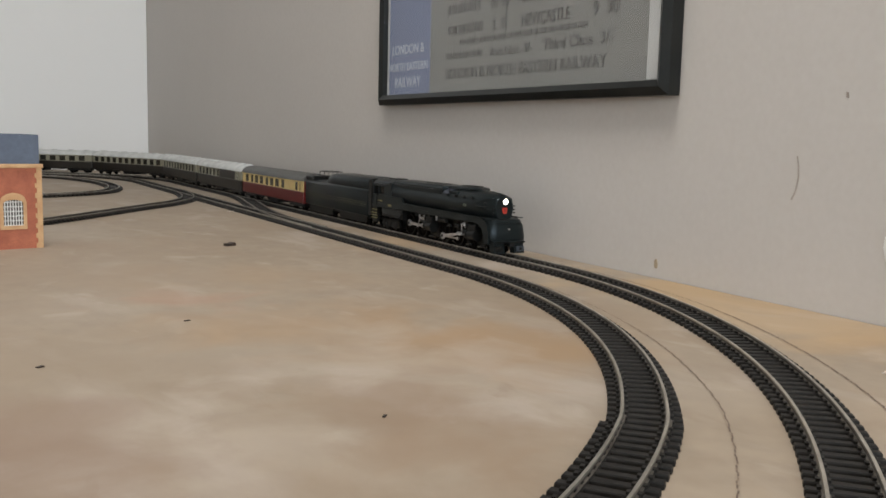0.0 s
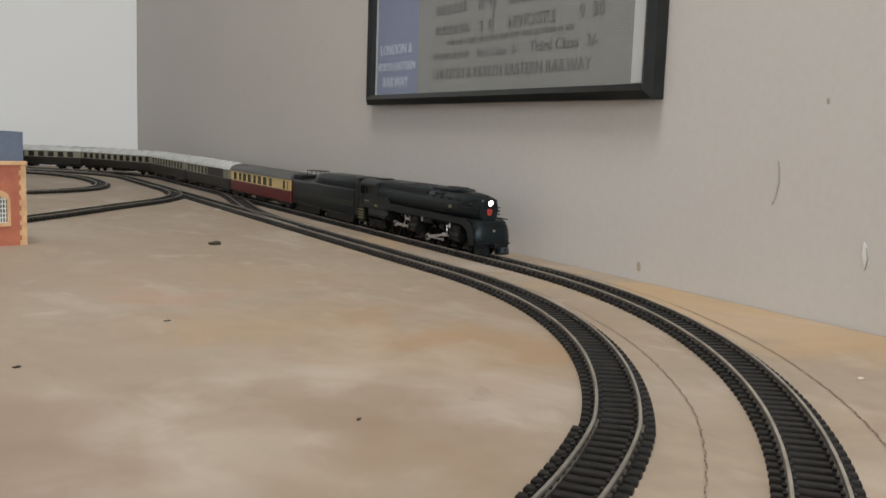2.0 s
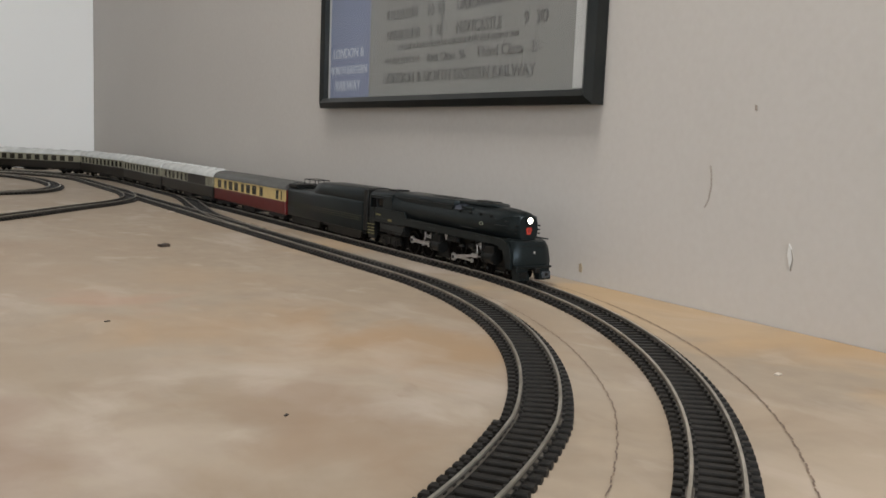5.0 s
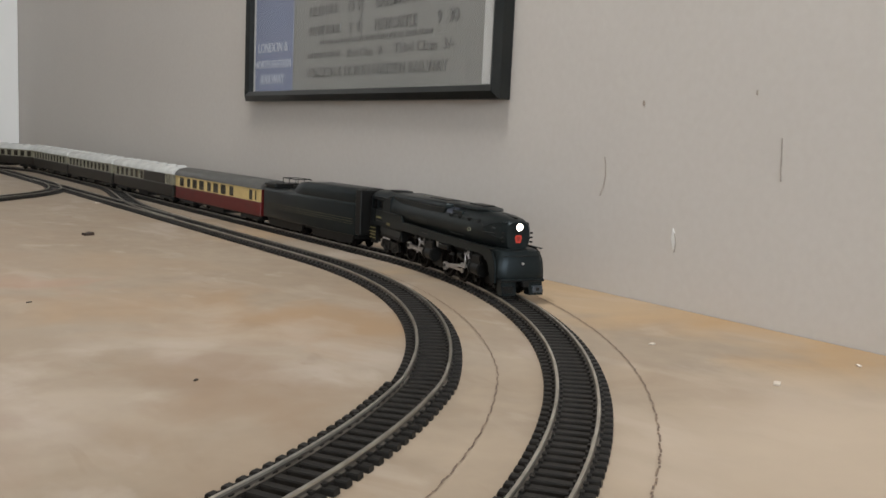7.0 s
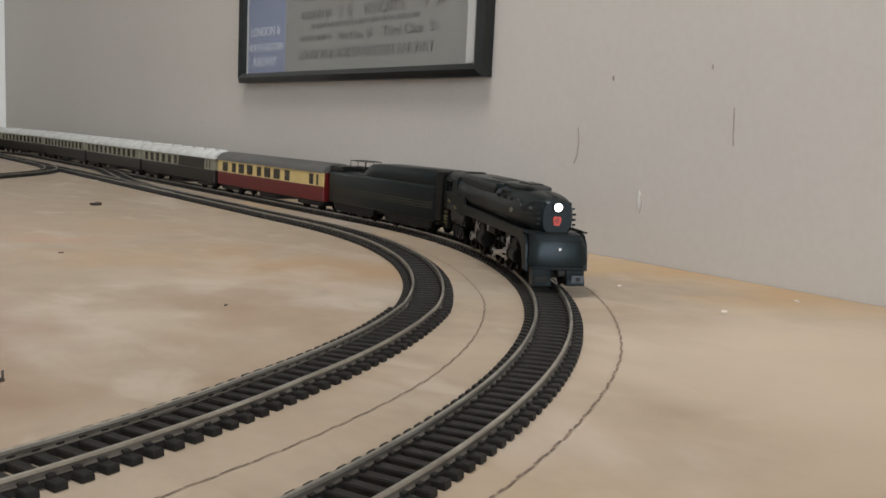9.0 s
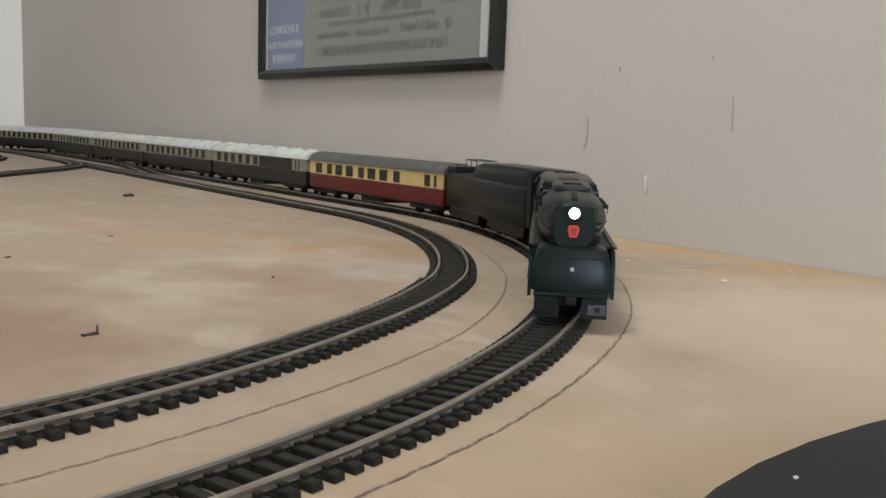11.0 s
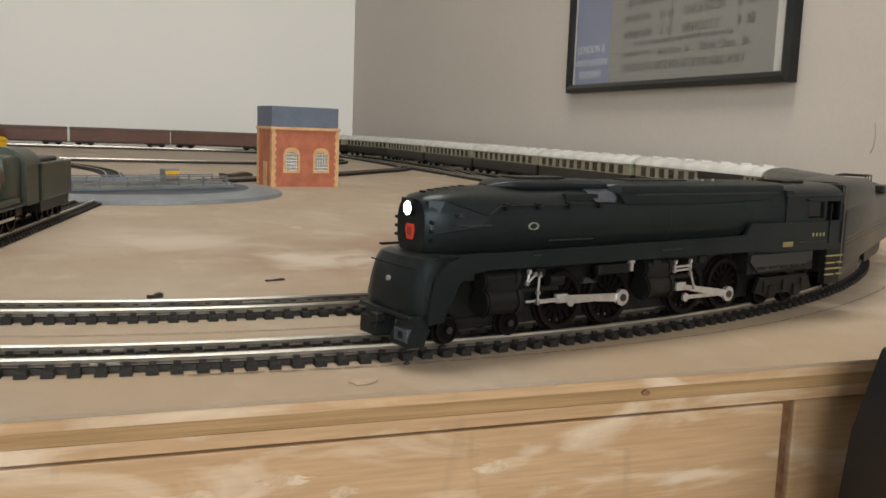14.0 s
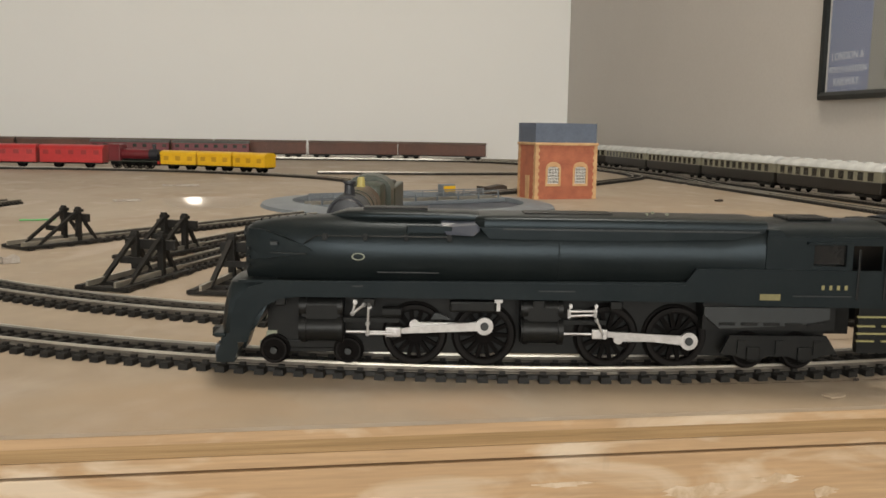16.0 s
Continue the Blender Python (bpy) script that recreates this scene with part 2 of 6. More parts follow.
CREAM_DULL = mat("dull_cream_paint", (0.27, 0.255, 0.185), (0.21, 0.20, 0.145), rough=0.4, scale=60)
ROOF_WHITE = mat("white_coach_roof", (0.66, 0.67, 0.65), (0.50, 0.51, 0.50), rough=0.45, scale=40)
CRIMSON = mat("crimson_paint", (0.125, 0.010, 0.010), (0.10, 0.008, 0.008), rough=0.32, scale=60)
CREAM = mat("cream_paint", (0.62, 0.47, 0.20), (0.56, 0.42, 0.17), rough=0.38, scale=60)
ROOF_GREY = mat("grey_coach_roof", (0.10, 0.10, 0.095), (0.08, 0.08, 0.075), rough=0.5, scale=40)
BRICK = brick_mat("brick_card")
QUOIN = mat("sand_coloured_stone", (0.62, 0.40, 0.21), (0.52, 0.30, 0.15), rough=0.7, scale=90)
TANK_BLUE = mat("blue_grey_card", (0.115, 0.145, 0.20), (0.10, 0.125, 0.175), rough=0.55, scale=40)
LATTICE = mat("white_lattice", (0.75, 0.75, 0.73), rough=0.5, scale=60)
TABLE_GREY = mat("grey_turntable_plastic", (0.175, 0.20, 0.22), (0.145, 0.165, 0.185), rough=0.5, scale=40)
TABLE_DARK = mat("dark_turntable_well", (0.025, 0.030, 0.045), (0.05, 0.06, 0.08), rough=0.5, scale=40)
GREEN_LOCO = mat("brunswick_green", (0.026, 0.036, 0.024), (0.036, 0.044, 0.028), rough=0.38, scale=60)
BROWN_LOCO = mat("tarnished_brown", (0.09, 0.055, 0.03), (0.06, 0.04, 0.025), rough=0.42, scale=60)
SMOKEBOX = mat("smokebox_black", (0.018, 0.020, 0.026), rough=0.45, scale=80)
BEAM_RED = mat("red_buffer_beam", (0.45, 0.02, 0.015), rough=0.4, scale=80)
COACH_RED = mat("bright_red_coach", (0.50, 0.030, 0.030), (0.44, 0.025, 0.028), rough=0.4, scale=40)
COACH_DARKRED = mat("maroon_coach", (0.15, 0.012, 0.018), rough=0.4, scale=40)
WAGON_YELLOW = mat("yellow_wagon", (0.75, 0.44, 0.015), (0.70, 0.39, 0.012), rough=0.4, scale=40)
WAGON_BROWN = mat("brown_van", (0.135, 0.050, 0.030), (0.10, 0.04, 0.025), rough=0.5, scale=30)
CONTROL_BLACK = mat("black_moulded_plastic", (0.0062, 0.0068, 0.0092), (0.009, 0.0096, 0.0125), rough=0.5, spec=0.32, scale=60, bump=0.08, fine=20)
LABEL_RED = mat("red_label", (0.62, 0.012, 0.020), rough=0.3, scale=40, fine_amount=0.05)
LABEL_WHITE = mat("white_label_print", (0.78, 0.76, 0.78), rough=0.35, scale=40, fine_amount=0.05)
SPECK = mat("pale_speck", (0.55, 0.56, 0.58), rough=0.7, scale=100)
DEBRIS = mat("dark_scrap", (0.025, 0.02, 0.018), (0.06, 0.04, 0.03), rough=0.6, scale=200)
CHALK = mat("white_filler", (0.70, 0.62, 0.53), rough=0.8, scale=200)
WALL_MARK = mat("wall_mark", (0.38, 0.335, 0.295), (0.45, 0.41, 0.37), rough=0.8, scale=150)
SCUFF = mat("wall_scuff_brown", (0.33, 0.28, 0.24), (0.42, 0.38, 0.34), rough=0.8, scale=150)
GREEN_CLIP = mat("green_plastic", (0.05, 0.42, 0.10), rough=0.4, scale=60)
BLUE_CHIP = mat("blue_scrap", (0.05, 0.09, 0.35), rough=0.4, scale=80)


# ---- mesh helpers ----
def empty(name, m=None):
    ob = new(name)
    ob.empty_display_size = 0.01
    if m is not None:
        ob.matrix_basis = m
    return ob


def part(name, bm, material, parent=None, label="", smooth=False):
    """Links a bmesh as one mesh object under a thing or a part."""
    bmesh.ops.recalc_face_normals(bm, faces=bm.faces)
    if smooth:
        for f in bm.faces:
            f.smooth = True
        for e in bm.edges:
            if len(e.link_faces) == 2 and e.calc_face_angle(0) > 0.6:
                e.smooth = False
    me = bpy.data.meshes.new(name)
    bm.to_mesh(me)
    bm.free()
    for m in material if isinstance(material, (list, tuple)) else [material]:
        me.materials.append(m)
    ob = new(name, me)
    if parent is not None:
        ob.parent = parent
    if label:
        ob["label"] = label
    return ob


def shared(name, me, parent, m):
    ob = new(name, me)
    ob.parent = parent
    ob.matrix_basis = m
    return ob


def box(bm, x0, x1, y0, y1, z0, z1, bevel=0.0, m=None):
    got = bmesh.ops.create_cube(bm, size=1, matrix=Matrix.Translation(((x0 + x1) / 2, (y0 + y1) / 2, (z0 + z1) / 2)) @ Matrix.Diagonal((abs(x1 - x0), abs(y1 - y0), abs(z1 - z0), 1)))
    verts = got["verts"]
    if bevel:
        edges = list({e for v in verts for e in v.link_edges})
        out = bmesh.ops.bevel(bm, geom=edges, offset=bevel, segments=2, profile=0.5, affect="EDGES")
        verts = list({v for f in out["faces"] for v in f.verts} | {v for v in verts if v.is_valid})
    if m is not None:
        bmesh.ops.transform(bm, matrix=m, verts=[v for v in verts if v.is_valid])
    return bm


def cyl(bm, a, b, r, r2=None, n=16):
    """A closed cylinder or cone from point a to point b."""
    a, b = Vector(a), Vector(b)
    d = b - a
    turn = d.to_track_quat("Z", "Y").to_matrix().to_4x4()
    bmesh.ops.create_cone(bm, cap_ends=True, segments=n, radius1=r, radius2=r if r2 is None else r2, depth=d.length, matrix=Matrix.Translation((a + b) / 2) @ turn)
    return bm


def prism(bm, poly, y0, y1, axis="y"):
    """Extrudes a polygon. axis y: poly in x, z; axis z: poly in x, y; axis x: poly in y, z."""
    def at(p, q, k):
        return {"y": (p, k, q), "z": (p, q, k), "x": (k, p, q)}[axis]
    lo, hi = [bm.verts.new(at(p, q, y0)) for p, q in poly], [bm.verts.new(at(p, q, y1)) for p, q in poly]
    bm.faces.new(lo)
    bm.faces.new(hi)
    for i in range(len(poly)):
        j = (i + 1) % len(poly)
        bm.faces.new((lo[i], lo[j], hi[j], hi[i]))
    return bm


def loft(bm, rings, cap=True):
    rows = [[bm.verts.new(p) for p in ring] for ring in rings]
    n = len(rows[0])
    for a, b in zip(rows, rows[1:]):
        for i in range(n):
            bm.faces.new((a[i], a[(i + 1) % n], b[(i + 1) % n], b[i]))
    if cap:
        bm.faces.new(rows[0])
        bm.faces.new(rows[-1])
    return bm


def oval(x, hw, z0, z1, e=2.4, n=28):
    """A superellipse section across x."""
    out = []
    for i in range(n):
        a = 2 * math.pi * i / n
        c, s = math.cos(a), math.sin(a)
        out.append((x, hw * math.copysign(abs(c) ** (2 / e), c), (z0 + z1) / 2 + (z1 - z0) / 2 * math.copysign(abs(s) ** (2 / e), s)))
    return out


def text_part(name, words, size, m, material, parent, align="LEFT", stretch=1.0):
    cu = bpy.data.curves.new(name, "FONT")
    cu.body, cu.size, cu.align_x = words, size, align
    cu.extrude, cu.offset = 0.0002, 0.012 * size
    tmp = bpy.data.objects.new(name, cu)
    scene.collection.objects.link(tmp)
    bpy.context.view_layer.update()
    me = bpy.data.meshes.new_from_object(tmp)
    bpy.data.objects.remove(tmp)
    me.materials.clear()
    me.materials.append(material)
    ob = new(name, me)
    ob.parent = parent
    ob.matrix_basis = m @ Matrix.Diagonal((stretch, 1, 1, 1))
    return ob


# ---- the line on which the train runs ----
RAIL_TOP = 0.005
CENTRE = Vector((-0.0739, 0.7377))
R_OUT, R_IN = 0.5722, 0.5025
LEAN, RUN, R_FAR = 0.0, 1.22, 0.438


def line_at(s, r=R_OUT):
    """Place and heading on the outer line; s grows with the train's travel, 0 where the near curve begins."""
    if s >= 0:
        a = LEAN - s / r
        return CENTRE + r * Vector((math.cos(a), math.sin(a))), Vector((math.sin(a), -math.cos(a)))
    p0, back = CENTRE + r * Vector((math.cos(LEAN), math.sin(LEAN))), Vector((-math.sin(LEAN), math.cos(LEAN)))
    if -s <= RUN:
        return p0 - s * back, -back
    side = Vector((-back.y, back.x))
    mid = p0 + RUN * back + R_FAR * side
    u = (-s - RUN) / R_FAR
    a = min(u, math.pi / 2 - LEAN)
    d = -(side * math.sin(a) + back * math.cos(a))
    return mid + R_FAR * (back * math.sin(a) - side * math.cos(a)) - d * (u - a) * R_FAR, d


def vehicle_pose(s, a, b):
    """Where a vehicle stands whose front is at s and whose bogies sit a and b behind it."""
    p, q = line_at(s - a)[0], line_at(s - b)[0]
    d = (p - q).normalized()
    o = p + d * a
    return pose(o.x, o.y, RAIL_TOP, 0, 0, math.degrees(math.atan2(d.y, d.x)))


# ---- the room ----
WALL_X, FAR_Y, BACK_Y, LEFT_X, FLOOR_Z, TOP_Z = 0.5548, 2.485, -2.6, -2.3, -0.92, 1.5
EDGE_Y = 0.1198


def room():
    def slab(name, args, material, label, category):
        return tagged(part(name, box(bmesh.new(), *args), material), label, category, kind="structure")
    east = slab("wall_east", (WALL_X, WALL_X + 0.12, BACK_Y - 0.12, FAR_Y + 0.12, FLOOR_Z, TOP_Z), WALL_GREY, "warm grey painted wall with scuffs and scratches", "wall")
    slab("wall_north", (LEFT_X, WALL_X - 0.001, FAR_Y, FAR_Y + 0.12, FLOOR_Z, TOP_Z), WALL_WHITE, "plain white painted wall", "wall")
    slab("wall_west", (LEFT_X - 0.12, LEFT_X, BACK_Y - 0.12, FAR_Y + 0.12, FLOOR_Z, TOP_Z), WALL_WHITE, "plain white painted side wall", "wall")
    wx0, wx1, wz0, wz1 = -1.64, 0.40, 0.05, 1.27
    bm = bmesh.new()
    box(bm, LEFT_X, wx0, BACK_Y - 0.12, BACK_Y, FLOOR_Z, TOP_Z)
    box(bm, wx1, WALL_X - 0.001, BACK_Y - 0.12, BACK_Y, FLOOR_Z, TOP_Z)
    box(bm, wx0, wx1, BACK_Y - 0.12, BACK_Y, FLOOR_Z, wz0)
    box(bm, wx0, wx1, BACK_Y - 0.12, BACK_Y, wz1, TOP_Z)
    tagged(part("wall_south", bm, WALL_WHITE), "white painted wall with a window opening", "wall", kind="structure")
    win = tagged(empty("window_1", pose(0, 0, 0)), "white framed window letting in daylight", "window", kind="structure")
    bm = bmesh.new()
    for a, b, c, d in ((wx0, wx1, wz0, wz0 + 0.05), (wx0, wx1, wz1 - 0.05, wz1), (wx0, wx0 + 0.05, wz0, wz1), (wx1 - 0.05, wx1, wz0, wz1)):
        box(bm, a + 0.001, b - 0.001, BACK_Y - 0.10, BACK_Y - 0.06, c + 0.001, d - 0.001)
    part("window_frame", bm, LATTICE, win)
    slab("floor", (LEFT_X - 0.12, WALL_X + 0.12, BACK_Y - 0.12, FAR_Y + 0.12, FLOOR_Z - 0.1, FLOOR_Z), CARPET, "dark brown carpet floor", "floor")
    slab("ceiling", (LEFT_X - 0.12, WALL_X + 0.12, BACK_Y - 0.12, FAR_Y + 0.12, TOP_Z, TOP_Z + 0.1), CEILING_PAINT, "white ceiling", "ceiling")
    lamp = tagged(empty("ceiling_light", pose(0.04, 0.56, TOP_Z)), "round white ceiling light", "lamp")
    part("base_plate", cyl(bmesh.new(), (0, 0, -0.001), (0, 0, -0.04), 0.24, n=32), LATTICE, lamp)
    # marks on the grey wall: x is the wall's face
    f = WALL_X
    bm = bmesh.new()
    prism(bm, [(0.5095, 0.1350), (0.5112, 0.1353), (0.5113, 0.1388), (0.5098, 0.1385)], f - 0.0006, f + 0.001, "x")
    part("nail_hole", bm, SCUFF, east)
    bm = bmesh.new()
    prism(bm, [(0.4203, 0.1415), (0.4216, 0.1417), (0.4214, 0.1450), (0.4204, 0.1447)], f - 0.0006, f + 0.001, "x")
    part("nail_hole", bm, SCUFF, east)
    bm = bmesh.new()
    arc = [(0.5470, 0.0700), (0.5440, 0.0760), (0.5425, 0.0850), (0.5432, 0.0930), (0.5445, 0.0985)]
    prism(bm, arc + [(y - 0.0011, z) for y, z in reversed(arc)], f - 0.0005, f + 0.001, "x")
    part("scratch", bm, mat("faint_scuff", (0.44, 0.39, 0.345), rough=0.8, scale=150), east)
    bm = bmesh.new()
    prism(bm, [(0.4752, 0.0365), (0.4782, 0.0465), (0.4775, 0.0535), (0.4757, 0.0510), (0.4740, 0.0440)], f - 0.0006, f + 0.001, "x")
    part("gouge", bm, LATTICE, east, "white gouge in the paint")
    bm = bmesh.new()
    prism(bm, [(0.4744, 0.0440), (0.4757, 0.0500), (0.4752, 0.0505), (0.4736, 0.0440), (0.4748, 0.0370), (0.4755, 0.0372)], f - 0.0006, f + 0.001, "x")
    part("gouge", bm, WALL_MARK, east)
    bm = bmesh.new()
    arc = [(0.4014, 0.1160), (0.4008, 0.1060), (0.4004, 0.0960), (0.3998, 0.0900)]
    prism(bm, arc + [(y - 0.0008, z) for y, z in reversed(arc)], f - 0.0005, f + 0.001, "x")
    part("scratch", bm, mat("thin_scuff", (0.40, 0.36, 0.325), rough=0.8, scale=150), east)
    bm = bmesh.new()
    prism(bm, [(0.6670, 0.0075), (0.6700, 0.0080), (0.6705, 0.0140), (0.6680, 0.0150), (0.6665, 0.0110)], f - 0.0006, f + 0.001, "x")
    part("stain", bm, mat("ochre_stain", (0.42, 0.34, 0.24), rough=0.8, scale=150), east)


def shift_marks():
    for ob in bpy.data.objects:
        if ob.parent and ob.parent.name == "wall_east":
            ob.location.y = -0.0042


def baseboard_top():
    board = tagged(empty("layout_board"), "worn plywood railway board on pine battens", "board", kind="structure")
    part("board_top", box(bmesh.new(), LEFT_X + 0.3, WALL_X - 0.001, EDGE_Y, FAR_Y - 0.001, -0.0012, 0.0), PLY, board, "rubbed and stained plywood surface")
    for z0, z1, inset, m in ((-0.0044, -0.0013, 0.0001, PINE), (-0.0087, -0.0045, 0.0005, PLY_EDGE), (-0.0128, -0.0088, 0.0001, PINE)):
        part("ply_layer", box(bmesh.new(), LEFT_X + 0.3, WALL_X - 0.001, EDGE_Y + inset, FAR_Y - 0.002, z0, z1), m, board, "layer of the plywood edge")
    part("front_batten", box(bmesh.new(), LEFT_X + 0.3, 0.098, EDGE_Y - 0.0003, EDGE_Y + 0.02, -0.085, -0.0137, bevel=0.0004), PINE, board, "knotty pine batten")
    part("front_batten", box(bmesh.new(), 0.107, WALL_X - 0.002, EDGE_Y + 0.004, EDGE_Y + 0.024, -0.085, -0.0143, bevel=0.0008), PINE, board, "knotty pine batten")
    # dark filler between the battens, the gap's shade put into its colour
    part("end_batten", box(bmesh.new(), 0.0985, 0.1065, EDGE_Y + 0.006, 0.5, -0.085, -0.0141), KNOT_AND_GAP, board)
    for x in (LEFT_X + 0.4, -0.8, 0.45):
        part("trestle_leg", box(bmesh.new(), x, x + 0.045, 0.2, 0.245, FLOOR_Z, -0.0130), PINE, board)
        part("trestle_leg", box(bmesh.new(), x, x + 0.045, 2.3, 2.345, FLOOR_Z, -0.0130), PINE, board)
    for x, z, w, h in ((-0.055, -0.034, 0.004, 0.0012), (-0.152, -0.031, 0.005, 0.0012), (-0.238, -0.037, 0.004, 0.0012)):
        bm = bmesh.new()
        prism(bm, [(x + w / 2 * math.cos(a) * random.uniform(0.8, 1.2), z + h * math.sin(a) * random.uniform(0.8, 1.2)) for a in [i * math.pi / 6 for i in range(12)]], EDGE_Y - 0.0006, EDGE_Y + 0.001)
        part("knot", bm, KNOT_AND_GAP, board)
    scar = mat("pale_scuffed_wood", (0.66, 0.52, 0.38), (0.52, 0.37, 0.235), rough=0.75, scale=160, spread=(0.42, 0.58))
    for x, z, w, h in ((-0.105, -0.0270, 0.022, 0.0024), (-0.078, -0.0238, 0.018, 0.0016), (-0.060, -0.0290, 0.010, 0.0020), (-0.210, -0.0250, 0.030, 0.0014), (-0.012, -0.0260, 0.012, 0.0018), (-0.150, -0.0222, 0.020, 0.0010)):
        bm = bmesh.new()
        rim = [(x + w / 2 * math.cos(a) * random.uniform(0.6, 1.25), z + h * math.sin(a) * random.uniform(0.5, 1.4)) for a in [i * math.pi / 10 for i in range(20)]]
        prism(bm, rim, EDGE_Y - 0.0005, EDGE_Y + 0.001)
        part("scuff", bm, scar, board, "pale rubbed patch on the batten")
    bm = bmesh.new()
    prism(bm, [(0.0415 + 0.0015 * math.cos(a), -0.0060 + 0.0010 * math.sin(a)) for a in [i * math.pi / 4 for i in range(8)]], EDGE_Y - 0.0004, EDGE_Y + 0.001)
    part("knot", bm, KNOT_AND_GAP, board)
    bm = bmesh.new()
    # angle round the curve's centre and radius of each hand-drawn arc
    outer_arc = ((-93, 0.5875), (-85, 0.5905), (-75, 0.5945), (-68, 0.5975), (-58, 0.6000), (-50, 0.6030), (-40, 0.6035), (-22, 0.6015), (8, 0.6015))
    inner_arc = ((-100, 0.5310), (-79, 0.5318), (-70, 0.5333), (-62, 0.5365), (-57, 0.5387), (-50, 0.5385), (-40, 0.5368), (-33, 0.5325), (-21, 0.5272), (6, 0.5240))
    for arc, w in ((outer_arc, 0.0008), (inner_arc, 0.0006)):
        n, lo, hi = 260, arc[0][0], arc[-1][0]

        def arc_radius(deg):
            for (a0, r0), (a1, r1) in zip(arc, arc[1:]):
                if deg <= a1:
                    u = (deg - a0) / (a1 - a0)
                    return r0 + (r1 - r0) * u
            return arc[-1][1]
        for i in range(n):
            a, b = lo + (hi - lo) * i / n, lo + (hi - lo) * (i + 0.70 + 0.30 * ((i * 7) % 3 > 0)) / n
            q = []
            for deg, extra in ((a, 0), (b, 0), (b, w), (a, w)):
                k = arc_radius(deg) + extra + 0.0003 * math.sin(i * 1.7)
                q.append(bm.verts.new((CENTRE.x + k * math.cos(radians(deg)), CENTRE.y + k * math.sin(radians(deg)), 0.0003)))
            bm.faces.new(q)
    part("pencil_guide_line", bm, PENCIL, board, "wobbly pencil arcs drawn for the track")
    return board


# ---- track ----
def smooth_line(points, step=0.006):
    """Even samples (place, heading) along a smooth curve through the points."""
    p = [Vector(q) for q in points]
    p = [2 * p[0] - p[1]] + p + [2 * p[-1] - p[-2]]
    fine = []
    for i in range(1, len(p) - 2):
        for k in range(24):
            t = k / 24
            fine.append(0.5 * (2 * p[i] + (p[i + 1] - p[i - 1]) * t + (2 * p[i - 1] - 5 * p[i] + 4 * p[i + 1] - p[i + 2]) * t * t + (3 * p[i] - p[i - 1] - 3 * p[i + 1] + p[i + 2]) * t ** 3))
    fine.append(p[-2])
    out, need = [], 0.0
    for a, b in zip(fine, fine[1:]):
        d = (b - a).length
        while need <= d and d > 1e-9:
            out.append((a + (b - a) * need / d, (b - a).normalized()))
            need += step
        need -= d
    return out


GAUGE = 0.0170
PROFILE = [(-0.0011, 0), (0.0011, 0), (0.0011, 0.0003), (0.0004, 0.0007), (0.0004, 0.0016), (0.0007, 0.0019), (0.0006, 0.0027), (-0.0006, 0.0027), (-0.0007, 0.0019), (-0.0004, 0.0016), (-0.0004, 0.0007), (-0.0011, 0.0003)]
SLEEPER_TOP = 0.0023


def rail_mesh(bm, samples, off, z0=SLEEPER_TOP):
    rings = []
    for p, d in samples:
        side = Vector((-d.y, d.x))
        rings.append([(*(p + side * (off + u)), z0 + w) for u, w in PROFILE])
    loft(bm, rings)
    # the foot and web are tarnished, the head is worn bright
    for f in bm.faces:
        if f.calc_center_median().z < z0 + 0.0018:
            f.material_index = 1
    return bm


def web_mesh(bm, samples, off, lift):
    """The plastic strip that ties the sleepers together under a rail."""
    rings = []
    for p, d in samples:
        side = Vector((-d.y, d.x))
        rings.append([(*(p + side * (off + u)), lift + w) for u, w in ((-0.0017, 0.0004), (0.0017, 0.0004), (0.0014, 0.0020), (-0.0014, 0.0020))])
    return loft(bm, rings)


def sleeper_mesh():
    bm = bmesh.new()
    loft(bm, [[(u * k, y * j, z) for u, y in ((-0.0019, -0.0143), (0.0019, -0.0143), (0.0019, 0.0143), (-0.0019, 0.0143))] for z, k, j in ((0.0001, 1.0, 1.0), (0.0018, 0.96, 0.995), (SLEEPER_TOP, 0.80, 0.975))])
    for s in (-1, 1):
        for k in (-1, 1):
            y = s * GAUGE / 2 + k * 0.0016
            box(bm, -0.0011, 0.0011, y - 0.0007, y + 0.0007, 0.0022, 0.0033)
    for f in bm.faces:
        f.smooth = False
    me = bpy.data.meshes.new("sleeper")
    bm.to_mesh(me)
    bm.free()
    me.materials.append(SLEEPER)
    return me


SLEEPER_MESH = sleeper_mesh()


